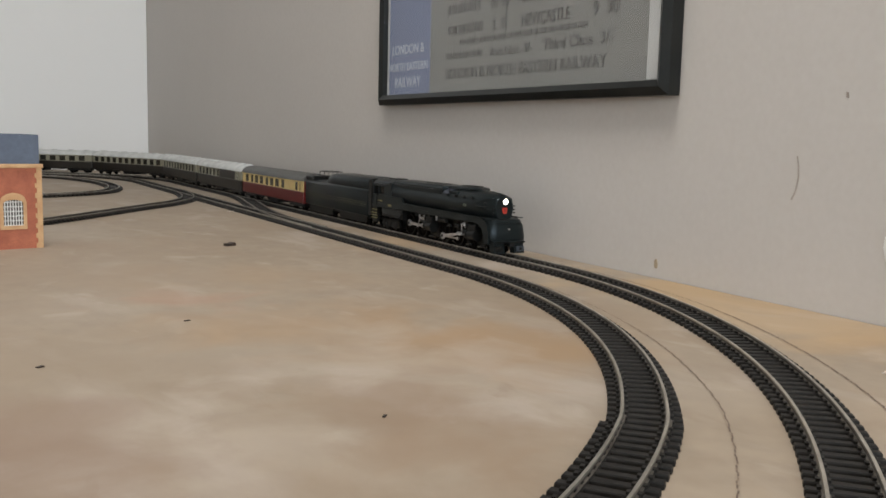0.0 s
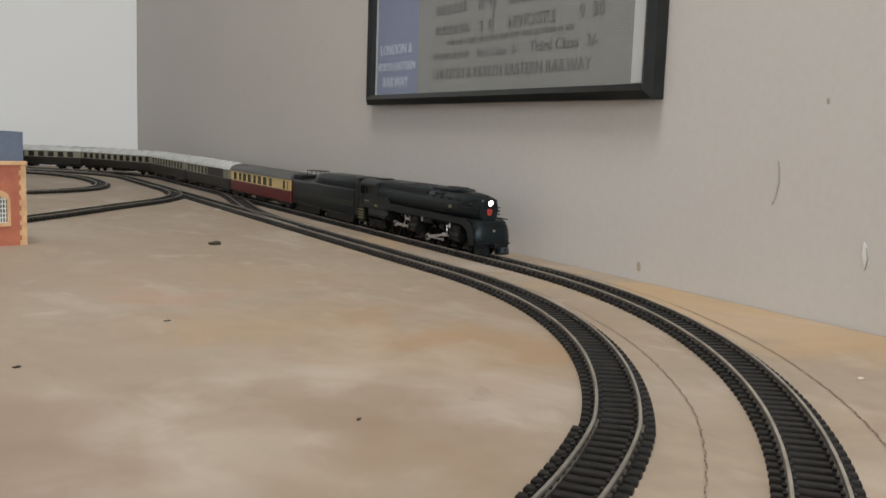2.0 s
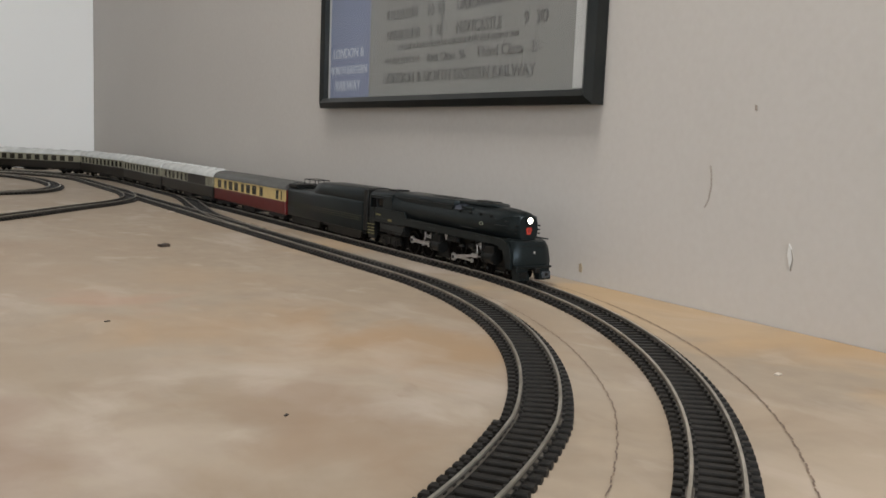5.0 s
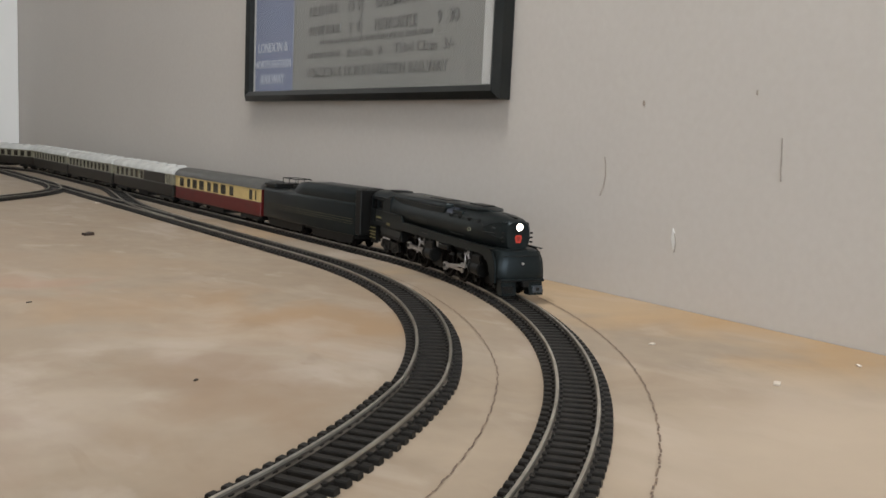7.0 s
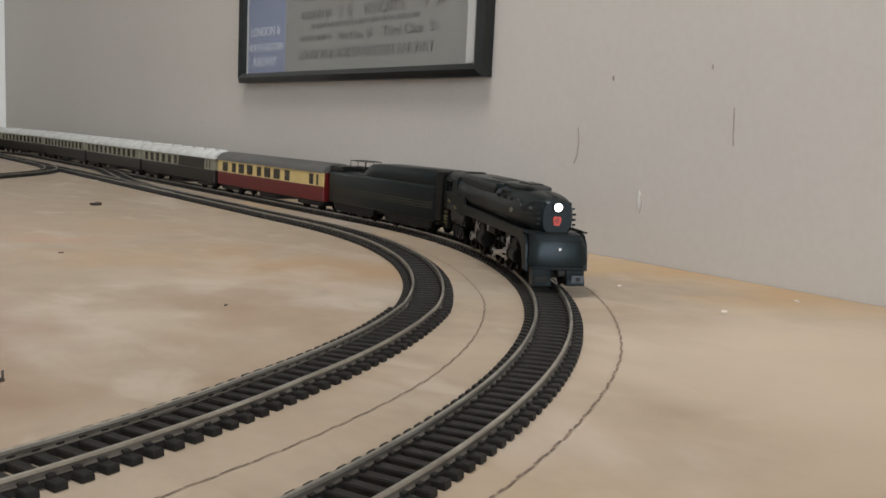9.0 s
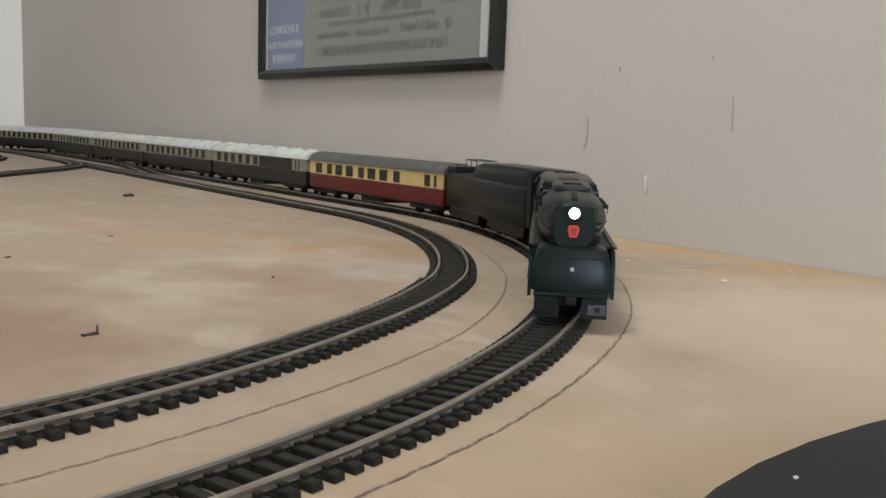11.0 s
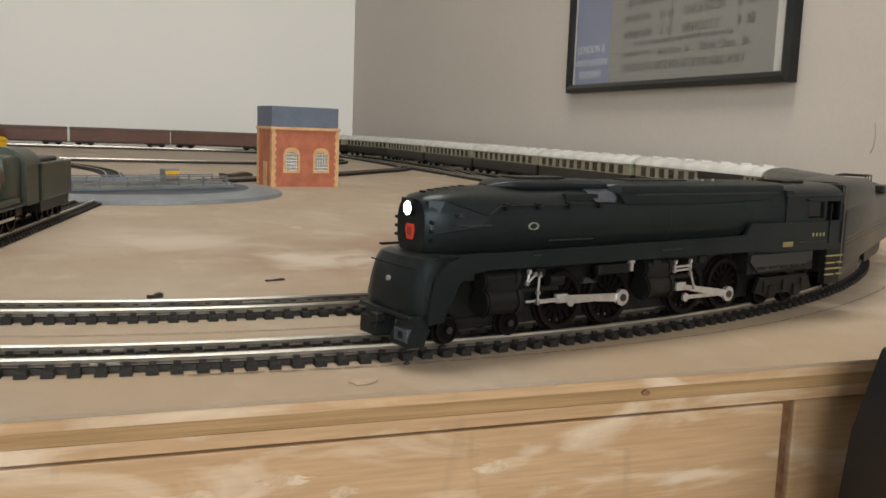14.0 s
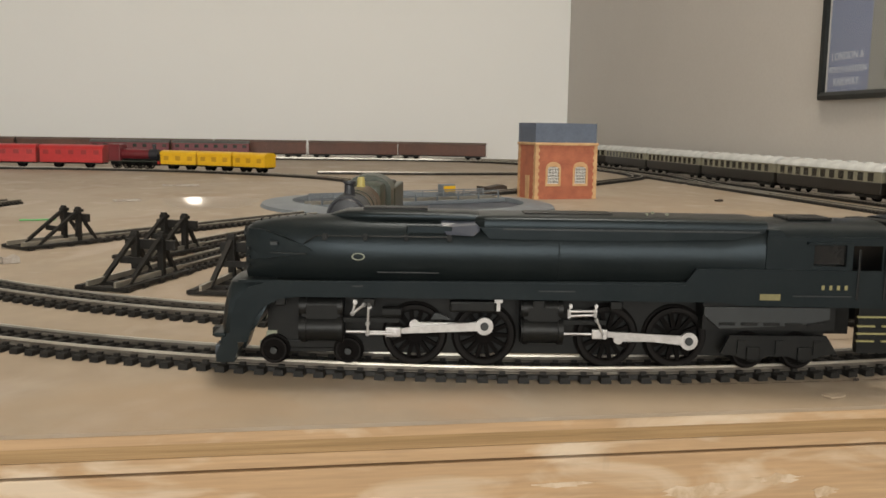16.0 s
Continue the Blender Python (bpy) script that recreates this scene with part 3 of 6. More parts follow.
def track(name, samples, label, near=None, pitch=0.0072, lift=0.0, long_from=None):
    """A length of track: two rails, and sleepers as parts where near() says so, joined elsewhere."""
    t = tagged(empty(name), label, "track", kind="structure")
    rail_samples = samples[::2] + ([samples[-1]] if len(samples) % 2 == 0 else [])
    for off in (-GAUGE / 2, GAUGE / 2):
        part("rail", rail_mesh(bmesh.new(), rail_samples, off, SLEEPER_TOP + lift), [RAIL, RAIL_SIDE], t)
        part("sleeper_web", web_mesh(bmesh.new(), rail_samples, off, lift), SLEEPER, t)
    verts, faces = [], []
    base_v = [v.co.copy() for v in SLEEPER_MESH.vertices]
    base_f = [tuple(p.vertices) for p in SLEEPER_MESH.polygons]
    step = 0.006
    count = int(len(samples) * step / pitch)
    for i in range(count):
        k = i * pitch / step
        p, d = samples[min(int(k), len(samples) - 1)]
        p = p + d * (k - int(k)) * step
        m = pose(p.x, p.y, lift, 0, 0, math.degrees(math.atan2(d.y, d.x)) + random.uniform(-0.8, 0.8))
        if long_from and long_from(p):
            m = m @ Matrix.Translation((0, -0.0011, 0)) @ Matrix.Diagonal((1, 1.07, 1, 1))
        if near and near(p):
            shared("sleeper", SLEEPER_MESH, t, m)
        else:
            n = len(verts)
            verts += [m @ v for v in base_v]
            faces += [tuple(n + j for j in f) for f in base_f]
    if verts:
        me = bpy.data.meshes.new("sleepers")
        me.from_pydata([tuple(v) for v in verts], [], faces)
        me.materials.append(SLEEPER)
        ob = new("sleepers", me)
        ob.parent = t
        ob["kind"] = "stuff"
    return t


def joiners(owner, at, count, first, step):
    """Rail joiners clipped round both rails at even steps."""
    bm = bmesh.new()
    box(bm, -0.0045, 0.0045, -0.0014, 0.0014, 0.0022, 0.0034, bevel=0.0003)
    me = bpy.data.meshes.new("rail_joiner")
    bm.to_mesh(me)
    bm.free()
    me.materials.append(RAIL_SIDE)
    for k in range(count):
        p, d = at(first + step * k)
        side = Vector((-d.y, d.x))
        for off in (-GAUGE / 2, GAUGE / 2):
            q = p + side * off
            shared("rail_joiner", me, owner, pose(q.x, q.y, 0, 0, 0, math.degrees(math.atan2(d.y, d.x))))


JOINT = radians(44)


def inner_radius(a):
    """The inner line is laid in sections that do not quite meet in one curve: it bulges at a joint."""
    if a < JOINT:
        return R_IN + 0.0040 * max(0.0, (a - radians(8)) / (JOINT - radians(8)))
    return R_IN + 0.0040 - 0.0080 * min(1.0, (a - JOINT) / radians(17))


def inner_at(s):
    """Place and heading on the inner line, as line_at() for the outer one."""
    if s >= 0:
        a = s / R_IN
        p, q = [CENTRE + inner_radius(u) * Vector((math.cos(u), -math.sin(u))) for u in (a, a + 0.004)]
        return p, (q - p).normalized()
    x = CENTRE.x + R_IN
    if -s <= RUN:
        return Vector((x, CENTRE.y - s)), Vector((0, -1))
    r = R_FAR - (R_OUT - R_IN)
    u = (-s - RUN) / r
    a = min(u, math.pi / 2)
    d = Vector((math.sin(a), -math.cos(a)))
    return Vector((x - r + r * math.cos(a), CENTRE.y + RUN + r * math.sin(a))) - d * (u - a) * r, d


def tracks():
    outer = []
    s = -2.6
    while s < 1.95:
        outer.append(line_at(s))
        s += 0.006
    outer_track = track("outer_main_line", outer, "curved black-sleepered model track with worn rails", near=lambda p: p.y < 0.42 and -0.42 < p.x < 0.5)
    inner = []
    s = -2.9
    while s < 1.75:
        inner.append(inner_at(s))
        s += 0.006
    joiners(outer_track, line_at, 7, 0.05, 0.2247)
    inner_track = track("inner_main_line", inner, "inner curved model track beside the main line", near=lambda p: p.y < 0.42 and -0.38 < p.x < 0.45,
                        long_from=lambda p: math.atan2(CENTRE.y - p.y, p.x - CENTRE.x) > JOINT)
    joiners(inner_track, inner_at, 7, JOINT * R_IN - 0.3966, 0.1983)
    cross = smooth_line([(0.4305, 1.05), (0.4315, 1.13), (0.440, 1.24), (0.462, 1.36), (0.484, 1.47), (0.4965, 1.56), (0.4985, 1.64)])
    track("crossover_track", cross, "turnout track crossing between the two main lines", lift=0.0004)
    branch = smooth_line([(-0.015, 1.025), (0.06, 1.095), (0.181, 1.214), (0.296, 1.350), (0.360, 1.425), (0.402, 1.50), (0.424, 1.60), (0.4305, 1.72)])
    track("branch_track", branch, "dark branch track curving off the inner line", lift=0.0004)
    loop = smooth_line([(-0.20, 1.555), (0.05, 1.565), (0.215, 1.600), (0.300, 1.655), (0.340, 1.745), (0.352, 1.86), (0.338, 2.00), (0.288, 2.125), (0.16, 2.215), (-0.1, 2.245), (-0.6, 2.245), (-1.6, 2.245)])
    track("loop_track", loop, "small inner loop of dark track", lift=0.0006)
    train_line = smooth_line(COACH_LINE)
    track("coach_siding", train_line, "curved siding holding red and yellow stock")
    tt = Vector(TABLE_AT)
    for a, end in zip(ROADS, ROAD_ENDS):
        d = Vector((math.cos(radians(a)), math.sin(radians(a))))
        track("shed_road", smooth_line([tuple(tt + d * 0.172), tuple(tt + d * 0.35), tuple(tt + d * (end - 0.0475))]), "straight engine road from the turntable to a buffer stop", lift=0.0002)


TABLE_AT = (-0.110, 0.887)
ROADS = (259.1, 253.2, 246.9, 241.2, 228.6)
ROAD_ENDS = (0.590, 0.580, 0.584, 0.484, 0.488)
COACH_LINE = [(-1.75, 1.68), (-1.2, 1.675), (-0.8, 1.665), (-0.60, 1.640), (-0.43, 1.585), (-0.285, 1.492), (-0.18, 1.38), (-0.125, 1.22), (-0.115, 1.06)]


# ---- poster ----
def poster():
    y0, y1, z0, z1 = 0.6490, 1.1405, 0.1400, 0.82
    p = tagged(empty("framed_poster", pose(WALL_X, 0, 0)), "railway timetable poster in a black frame hanging on the grey wall", "poster")
    t, w = 0.0160, 0.0115
    inner, mid, rim = [[(y0 + k, z0 + k), (y1 - k, z0 + k), (y1 - k, z1 - k), (y0 + k, z1 - k)] for k in (w, w * 0.55, 0.0)]
    for i in range(4):
        j = (i + 1) % 4
        bm = bmesh.new()
        loft(bm, [[(x, *ring[q]) for ring, x in ((rim, -0.0005), (rim, -t * 0.72), (mid, -t), (inner, -t * 0.80), (inner, -0.0065))] for q in (i, j)])
        part("frame_bar", bm, FRAME_BLACK, p)
    part("paper", box(bmesh.new(), -0.006, -0.004, y0 + 0.001, y1 - 0.001, z0 + 0.001, z1 - 0.001), PAPER_GREY, p)
    part("white_margin", box(bmesh.new(), -0.0064, -0.006, y0 + w, 0.6795, z0 + 0.0130, z1 - w), PAPER_WHITE, p)
    part("blue_panel", box(bmesh.new(), -0.0064, -0.006, 1.026, y1 - w, z0 + w, z1 - w), PAPER_BLUE, p)
    part("white_margin", box(bmesh.new(), -0.0065, -0.0061, y1 - w - 0.0045, y1 - w, z0 + w, z1 - w), PAPER_WHITE, p)

    def across(y):
        return 0.716 + (y - 0.723) * 0.978

    def words(text, y, z, size, material=INK, align="LEFT", stretch=1.0, name="lettering"):
        m = Matrix(((0, 0, -1, -0.0066), (-1, 0, 0, across(y)), (0, 1, 0, z), (0, 0, 0, 1)))
        return text_part(name, text, size, m, material, p, align, stretch)

    def bars(y, z, width, h, material=INK, n=1):
        bm = bmesh.new()
        y = across(y)
        yy, k = y, 0
        while yy > y - width:
            ln = 0.006 + 0.012 * ((k * 37 + int(1000 * z)) % 7) / 7
            box(bm, -0.0067, -0.0062, max(yy - ln, y - width), yy, z, z + h)
            yy -= ln + 0.003
            k += 1
        part("unreadable_line", bm, material, p)

    words("LONDON & NORTH EASTERN RAILWAY", 1.004, 0.1655, 0.0150, stretch=0.965)
    words("Third Class  3/-", 0.826, 0.1845, 0.0140, stretch=1.1)
    words("First Class  5/-", 0.915, 0.1845, 0.0115, INK, stretch=1.05)
    bars(1.002, 0.186, 0.070, 0.0055)
    bars(0.975, 0.1995, 0.21, 0.0045)
    words("NEWCASTLE", 0.862, 0.2080, 0.0160, stretch=0.80)
    words("9  30", 0.755, 0.2080, 0.0160)
    words("2  0", 0.913, 0.2095, 0.0150)
    bars(1.000, 0.2105, 0.068, 0.009)
    words("DARLINGTON", 0.862, 0.2300, 0.0160, stretch=0.80)
    words("8  40", 0.755, 0.2300, 0.0160)
    words("10 43", 0.918, 0.2300, 0.0150)
    bars(1.000, 0.2315, 0.062, 0.009)
    part("column_rule", box(bmesh.new(), -0.0067, -0.0062, 0.8765, 0.8775, 0.206, 0.262), INK, p)
    for k in range(12):
        z = 0.2525 + 0.0225 * k
        bars(1.000, z, 0.072, 0.009)
        bars(0.918, z, 0.028, 0.009)
        bars(0.862, z, 0.095, 0.009)
        bars(0.755, z, 0.028, 0.009)
    bars(1.004, 0.56, 0.27, 0.03)
    bars(1.004, 0.62, 0.25, 0.045)
    for k, line in enumerate(("LONDON &", "NORTH EASTERN", "RAILWAY")):
        words(line, 1.093, 0.1975 - 0.0185 * k, 0.0155 if k != 1 else 0.0128, INK_PALE, "CENTER", 0.95)
    glass = part("glass", box(bmesh.new(), -0.0098, -0.0090, y0 + w - 0.002, y1 - w + 0.002, z0 + w - 0.002, z1 - w + 0.002), GLASS, p)
    glass.visible_shadow = False


def glass_mat():
    m = bpy.data.materials.new("clear_glass")
    m.use_nodes = True
    n, l = m.node_tree.nodes, m.node_tree.links
    clear, gloss, mix = n.new("ShaderNodeBsdfTransparent"), n.new("ShaderNodeBsdfGlossy"), n.new("ShaderNodeMixShader")
    gloss.inputs["Roughness"].default_value = 0.04
    mix.inputs["Fac"].default_value = 0.06
    l.new(clear.outputs["BSDF"], mix.inputs[1])
    l.new(gloss.outputs["BSDF"], mix.inputs[2])
    l.new(mix.outputs["Shader"], n["Material Output"].inputs["Surface"])
    return m


GLASS = glass_mat()


# ---- the water tower house ----
def tower_house():
    h = tagged(empty("water_tower", pose(0.0648, 0.9827, 0, 0, 0, 10.0)), "card model brick water tower with a blue-grey tank", "building")
    W, D, E, T = 0.087, 0.054, 0.0695, 0.098
    holes = [(0.0250, 0.0155, 0.0195, 0.0435), (0.0640, 0.0155, 0.0195, 0.0435)]
    bm = bmesh.new()
    box(bm, 0, W, 0, 0.002, 0, holes[0][2])
    box(bm, 0, W, 0, 0.002, holes[0][3], E)
    box(bm, 0, holes[0][0] - 0.0095, 0, 0.002, holes[0][2], holes[0][3])
    box(bm, holes[0][0] + 0.0095, holes[1][0] - 0.0095, 0, 0.002, holes[0][2], holes[0][3])
    box(bm, holes[1][0] + 0.0095, W, 0, 0.002, holes[0][2], holes[0][3])
    part("front_wall", bm, BRICK, h)
    part("back_wall", box(bmesh.new(), 0, W, D - 0.002, D, 0, E), BRICK, h)
    for x in (0, W - 0.002):
        part("side_wall", box(bmesh.new(), x, x + 0.002, 0.002, D - 0.002, 0, E), BRICK, h)
    for x, w, z0, z1 in holes:
        arch = [(x - 0.0080, z0 + 0.0008), (x + 0.0080, z0 + 0.0008), (x + 0.0080, z1 - 0.004)] + [(x + 0.0080 * math.cos(a), z1 - 0.004 + 0.003 * math.sin(a)) for a in (0.6, 1.1, 1.57, 2.04, 2.54)] + [(x - 0.0080, z1 - 0.004)]
        outer = [(x - 0.0108, z0 - 0.0025), (x + 0.0108, z0 - 0.0025), (x + 0.0108, z1 - 0.003)] + [(x + 0.0108 * math.cos(a), z1 - 0.003 + 0.0080 * math.sin(a)) for a in (0.6, 1.1, 1.57, 2.04, 2.54)] + [(x - 0.0108, z1 - 0.003)]
        win = part("window", prism(bmesh.new(), arch, 0.0004, 0.0012), GLASS_DARK, h)
        bm = bmesh.new()
        n = len(arch)
        lo, hi = [[bm.verts.new((p, y, q)) for p, q in poly] for y, poly in ((-0.0008, outer), (-0.0008, arch))]
        lo2, hi2 = [[bm.verts.new((p, y, q)) for p, q in poly] for y, poly in ((0.0012, outer), (0.0012, arch))]
        for i in range(n):
            j = (i + 1) % n
            bm.faces.new((lo[i], lo[j], hi[j], hi[i]))
            bm.faces.new((lo[i], lo[j], lo2[j], lo2[i]))
            bm.faces.new((hi[i], hi[j], hi2[j], hi2[i]))
        part("surround", bm, QUOIN, win)
        bm = bmesh.new()
        for k in range(-3, 4):
            box(bm, x + k * 0.0022 - 0.0004, x + k * 0.0022 + 0.0004, -0.0001, 0.0005, z0 + 0.001, z1 - 0.0015)
        for k in range(6):
            z = z0 + 0.001 + k * (z1 - z0 - 0.004) / 5
            box(bm, x - 0.0080, x + 0.0080, -0.0002, 0.0005, z - 0.0004, z + 0.0004)
        part("glazing_bar", bm, LATTICE, win)
    for x0, x1, y0, y1 in ((-0.0008, 0.0050, -0.0008, 0.0060), (W - 0.0050, W + 0.0008, -0.0008, 0.0060), (-0.0008, 0.0050, D - 0.006, D + 0.0008), (W - 0.0050, W + 0.0008, D - 0.006, D + 0.0008)):
        bm = bmesh.new()
        n = 16
        for k in range(n):
            cut = 0.0015 if k % 2 else 0
            xa, xb = (x0, x1 - cut) if x0 < W / 2 else (x0 + cut, x1)
            ya, yb = (y0, y1 - cut) if y0 < D / 2 else (y0 + cut, y1)
            part("quoin", box(bmesh.new(), xa, xb, ya, yb, k * E / n + 0.0001, (k + 1) * E / n), QUOIN, h)
    part("cornice", box(bmesh.new(), -0.002, W + 0.002, -0.002, D + 0.002, E, E + 0.0035, bevel=0.0006), QUOIN, h)
    part("door", box(bmesh.new(), -0.0006, 0.001, 0.018, 0.030, 0.0, 0.030), QUOIN, h, "sandy stone doorway")
    bm = bmesh.new()
    x0, x1, y0, y1 = -0.001, W - 0.001, -0.0005, D
    for a, b, c, d in ((x0, x1, y0, y0 + 0.0015), (x0, x1, y1 - 0.0015, y1), (x0, x0 + 0.0015, y0 + 0.0015, y1 - 0.0015), (x1 - 0.0015, x1, y0 + 0.0015, y1 - 0.0015)):
        box(bm, a, b, c, d, E + 0.0036, T)
    box(bm, x0 + 0.0015, x1 - 0.0015, y0 + 0.0015, y1 - 0.0015, E + 0.0036, T - 0.006)
    part("tank", bm, TANK_BLUE, h, "blue-grey card tank")


# ---- turntable ----
def turntable():
    t = tagged(empty("turntable", pose(TABLE_AT[0], TABLE_AT[1], 0)), "grey plastic turntable with a dark well and bridge", "turntable")
    n = 64

    def ring(r, z):
        return [(r * math.cos(2 * math.pi * i / n), r * math.sin(2 * math.pi * i / n), z) for i in range(n)]
    part("rim", loft(bmesh.new(), [ring(0.168, 0.0002), ring(0.166, 0.0035), ring(0.136, 0.0065), ring(0.132, 0.0065), ring(0.131, 0.0015)], cap=False), TABLE_GREY, t, smooth=True)
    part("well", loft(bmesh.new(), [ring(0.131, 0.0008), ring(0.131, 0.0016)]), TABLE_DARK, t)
    bridge = part("bridge", box(bmesh.new(), -0.128, 0.128, -0.016, 0.016, 0.0016, 0.0060, bevel=0.0008), TABLE_GREY, t)
    bridge.rotation_euler = (0, 0, radians(25))
    for y in (-GAUGE / 2, GAUGE / 2):
        part("bridge_rail", box(bmesh.new(), -0.127, 0.127, y - 0.0006, y + 0.0006, 0.006, 0.0085), RAIL, bridge)
    for y in (-0.0155, 0.0155):
        bm = bmesh.new()
        for k in range(9):
            x = -0.118 + k * 0.0295
            box(bm, x - 0.0008, x + 0.0008, y - 0.0008, y + 0.0008, 0.006, 0.016)
        box(bm, -0.119, 0.119, y - 0.0007, y + 0.0007, 0.0150, 0.0162)
        box(bm, -0.119, 0.119, y - 0.0006, y + 0.0006, 0.0105, 0.0113)
        part("handrail", bm, TABLE_GREY, bridge)
    cab = part("control_hut", box(bmesh.new(), 0.06, 0.078, 0.018, 0.03, 0.004, 0.022, bevel=0.0008), TABLE_GREY, bridge)
    part("hut_panel", box(bmesh.new(), 0.0605, 0.0775, 0.0172, 0.0179, 0.012, 0.020), WAGON_YELLOW, cab, "yellow panel")


# ---- buffer stops ----
def buffer_stop():
    b = tagged(empty("buffer_stop"), "black plastic buffer stop at the end of an engine road", "buffer stop", "buffer stops on the engine roads")
    for y in (-0.0135, 0.0135):
        part("base_bar", box(bmesh.new(), -0.046, 0.022, y - 0.0018, y + 0.0018, 0.0004, 0.0028, bevel=0.0003), SLEEPER, b)
    for x in (-0.0455, -0.030, -0.014, 0.001, 0.0165):
        part("sleeper", box(bmesh.new(), x, x + 0.0045, -0.0165, 0.0165, 0.0002, 0.0022), SLEEPER, b)
    for y in (-0.0085, 0.0085):
        part("rail", box(bmesh.new(), -0.046, 0.022, y - 0.0007, y + 0.0007, 0.0022, 0.0052), RAIL, b)
        bm = bmesh.new()
        prism(bm, [(-0.0016, 0.002), (0.0016, 0.002), (0.0016, 0.0262), (0.0008, 0.0275), (-0.0008, 0.0275), (-0.0016, 0.0262)], y - 0.0019, y + 0.0019)
        box(bm, -0.0022, 0.0032, y - 0.0024, y + 0.0024, 0.0235, 0.0258, bevel=0.0003)
        part("post", bm, SLEEPER, b)
        bm = bmesh.new()
        prism(bm, [(-0.0350, 0.002), (-0.0318, 0.002), (-0.0010, 0.0225), (-0.0010, 0.0252)], y - 0.0013, y + 0.0013)
        part("rear_strut", bm, SLEEPER, b)
        bm = bmesh.new()
        prism(bm, [(0.0135, 0.002), (0.0160, 0.002), (0.0045, 0.0190), (0.0020, 0.0190)], y - 0.0012, y + 0.0012)
        part("front_strut", bm, SLEEPER, b)
    part("beam", box(bmesh.new(), 0.0017, 0.0046, -0.0165, 0.0165, 0.0165, 0.0222, bevel=0.0004), SLEEPER, b)
    part("cross_brace", box(bmesh.new(), -0.0155, -0.0140, -0.0085, 0.0085, 0.0105, 0.0140), SLEEPER, b)
    for y in (-0.0085, 0.0085):
        part("buffer", cyl(bmesh.new(), (0.0047, y, 0.0193), (0.0085, y, 0.0193), 0.0024, n=12), SLEEPER, b)
    return b


def buffer_stops():
    first = None
    for a, r in zip(ROADS, ROAD_ENDS):
        x, y = TABLE_AT[0] + (r - 0.047) * math.cos(radians(a)), TABLE_AT[1] + (r - 0.047) * math.sin(radians(a))
        m = pose(x, y, 0.0004, 0, 0, a + 180)
        if first is None:
            first = buffer_stop()
            first.matrix_basis = m
        else:
            copy_thing(first, m)


# ---- wheels ----
def wheel_mesh(bm, x, y, z, r, w=0.0026, spokes=0, side=1, hollow=False):
    """A wheel in the x-z plane with rim, flange and spokes or a dished disc."""
    n = 28

    def ring(rr, yy):
        return [(x + rr * math.cos(2 * math.pi * i / n), y + yy, z + rr * math.sin(2 * math.pi * i / n)) for i in range(n)]
    loft(bm, [ring(r * 0.80, 0.5 * w * side), ring(r, 0.5 * w * side), ring(r, -0.2 * w * side), ring(r + 0.0009, -0.3 * w * side), ring(r + 0.0009, -0.5 * w * side), ring(r * 0.80, -0.5 * w * side), ring(r * 0.80, 0.5 * w * side)], cap=False)
    if spokes:
        for k in range(spokes):
            a = 2 * math.pi * k / spokes
            m = Matrix.Translation((x, y, z)) @ Matrix.Rotation(-a, 4, "Y")
            box(bm, 0.1 * r, 0.83 * r, -0.2 * w, 0.2 * w, -0.07 * r, 0.07 * r, m=m)
        cyl(bm, (x, y - 0.5 * w, z), (x, y + 0.5 * w, z), 0.26 * r, n=16)
    elif hollow:
        cyl(bm, (x, y - 0.5 * w, z), (x, y + 0.5 * w, z), 0.26 * r, n=16)
    else:
        cyl(bm, (x, y - 0.3 * w, z), (x, y + 0.3 * w, z), 0.81 * r, n=20)
        cyl(bm, (x, y, z), (x, y + 0.75 * w * side, z), 0.28 * r, n=12)
    return bm


SPOKE = {}


def wheelset(parent, x, r, spokes=0, name="axle", material=WHEEL_DARK):
    """Two wheels on an axle, as one part with its origin on the axle."""
    ob = part(name, cyl(bmesh.new(), (0, -GAUGE / 2, 0), (0, GAUGE / 2, 0), 0.0012, n=10), material, parent)
    ob.matrix_basis = pose(x, 0, r)
    for s in (-1, 1):
        part("wheel", wheel_mesh(bmesh.new(), 0, s * GAUGE / 2, 0, r, spokes=0 if spokes == 14 else spokes, side=s, hollow=spokes == 14), material, ob)
        if spokes == 14:
            if r not in SPOKE:
                SPOKE[r] = part("spoke", box(bmesh.new(), 0.1 * r, 0.83 * r, -0.0005, 0.0005, -0.07 * r, 0.07 * r), material, ob)
            for k in range(14):
                bar = SPOKE[r] if SPOKE[r].parent == ob and s < 0 and k == 0 else new("spoke", SPOKE[r].data)
                bar.parent = ob
                bar.matrix_basis = pose(0, s * GAUGE / 2, 0) @ Matrix.Rotation(-2 * math.pi * k / 14, 4, "Y")
        bm = bmesh.new()
        n = 28
        y = s * (GAUGE / 2 + 0.00135)
        loft(bm, [[(rr * math.cos(2 * math.pi * i / n), y, rr * math.sin(2 * math.pi * i / n)) for i in range(n)] for rr in (r * 0.86, r * 0.99)], cap=False)
        part("tyre", bm, TYRE, ob)
    return ob


# ---- the streamlined locomotive ----
CAB_GLASS = mat("dark_cab_glass", (0.006, 0.006, 0.006), (0.012, 0.011, 0.010), rough=0.15, spec=0.3, scale=80)
PLATE_PALE = mat("pale_plate_edge", (0.26, 0.27, 0.20), rough=0.4, scale=200)
# step plate colour with the window's reflection painted in
STEP_LIT = mat("lit_step_plate", (0.055, 0.068, 0.085), rough=0.3, scale=120)
R_DRIVE, CRANK = 0.0109, 0.0040
AXLES = (-0.0690, -0.0940, -0.1385, -0.1635)
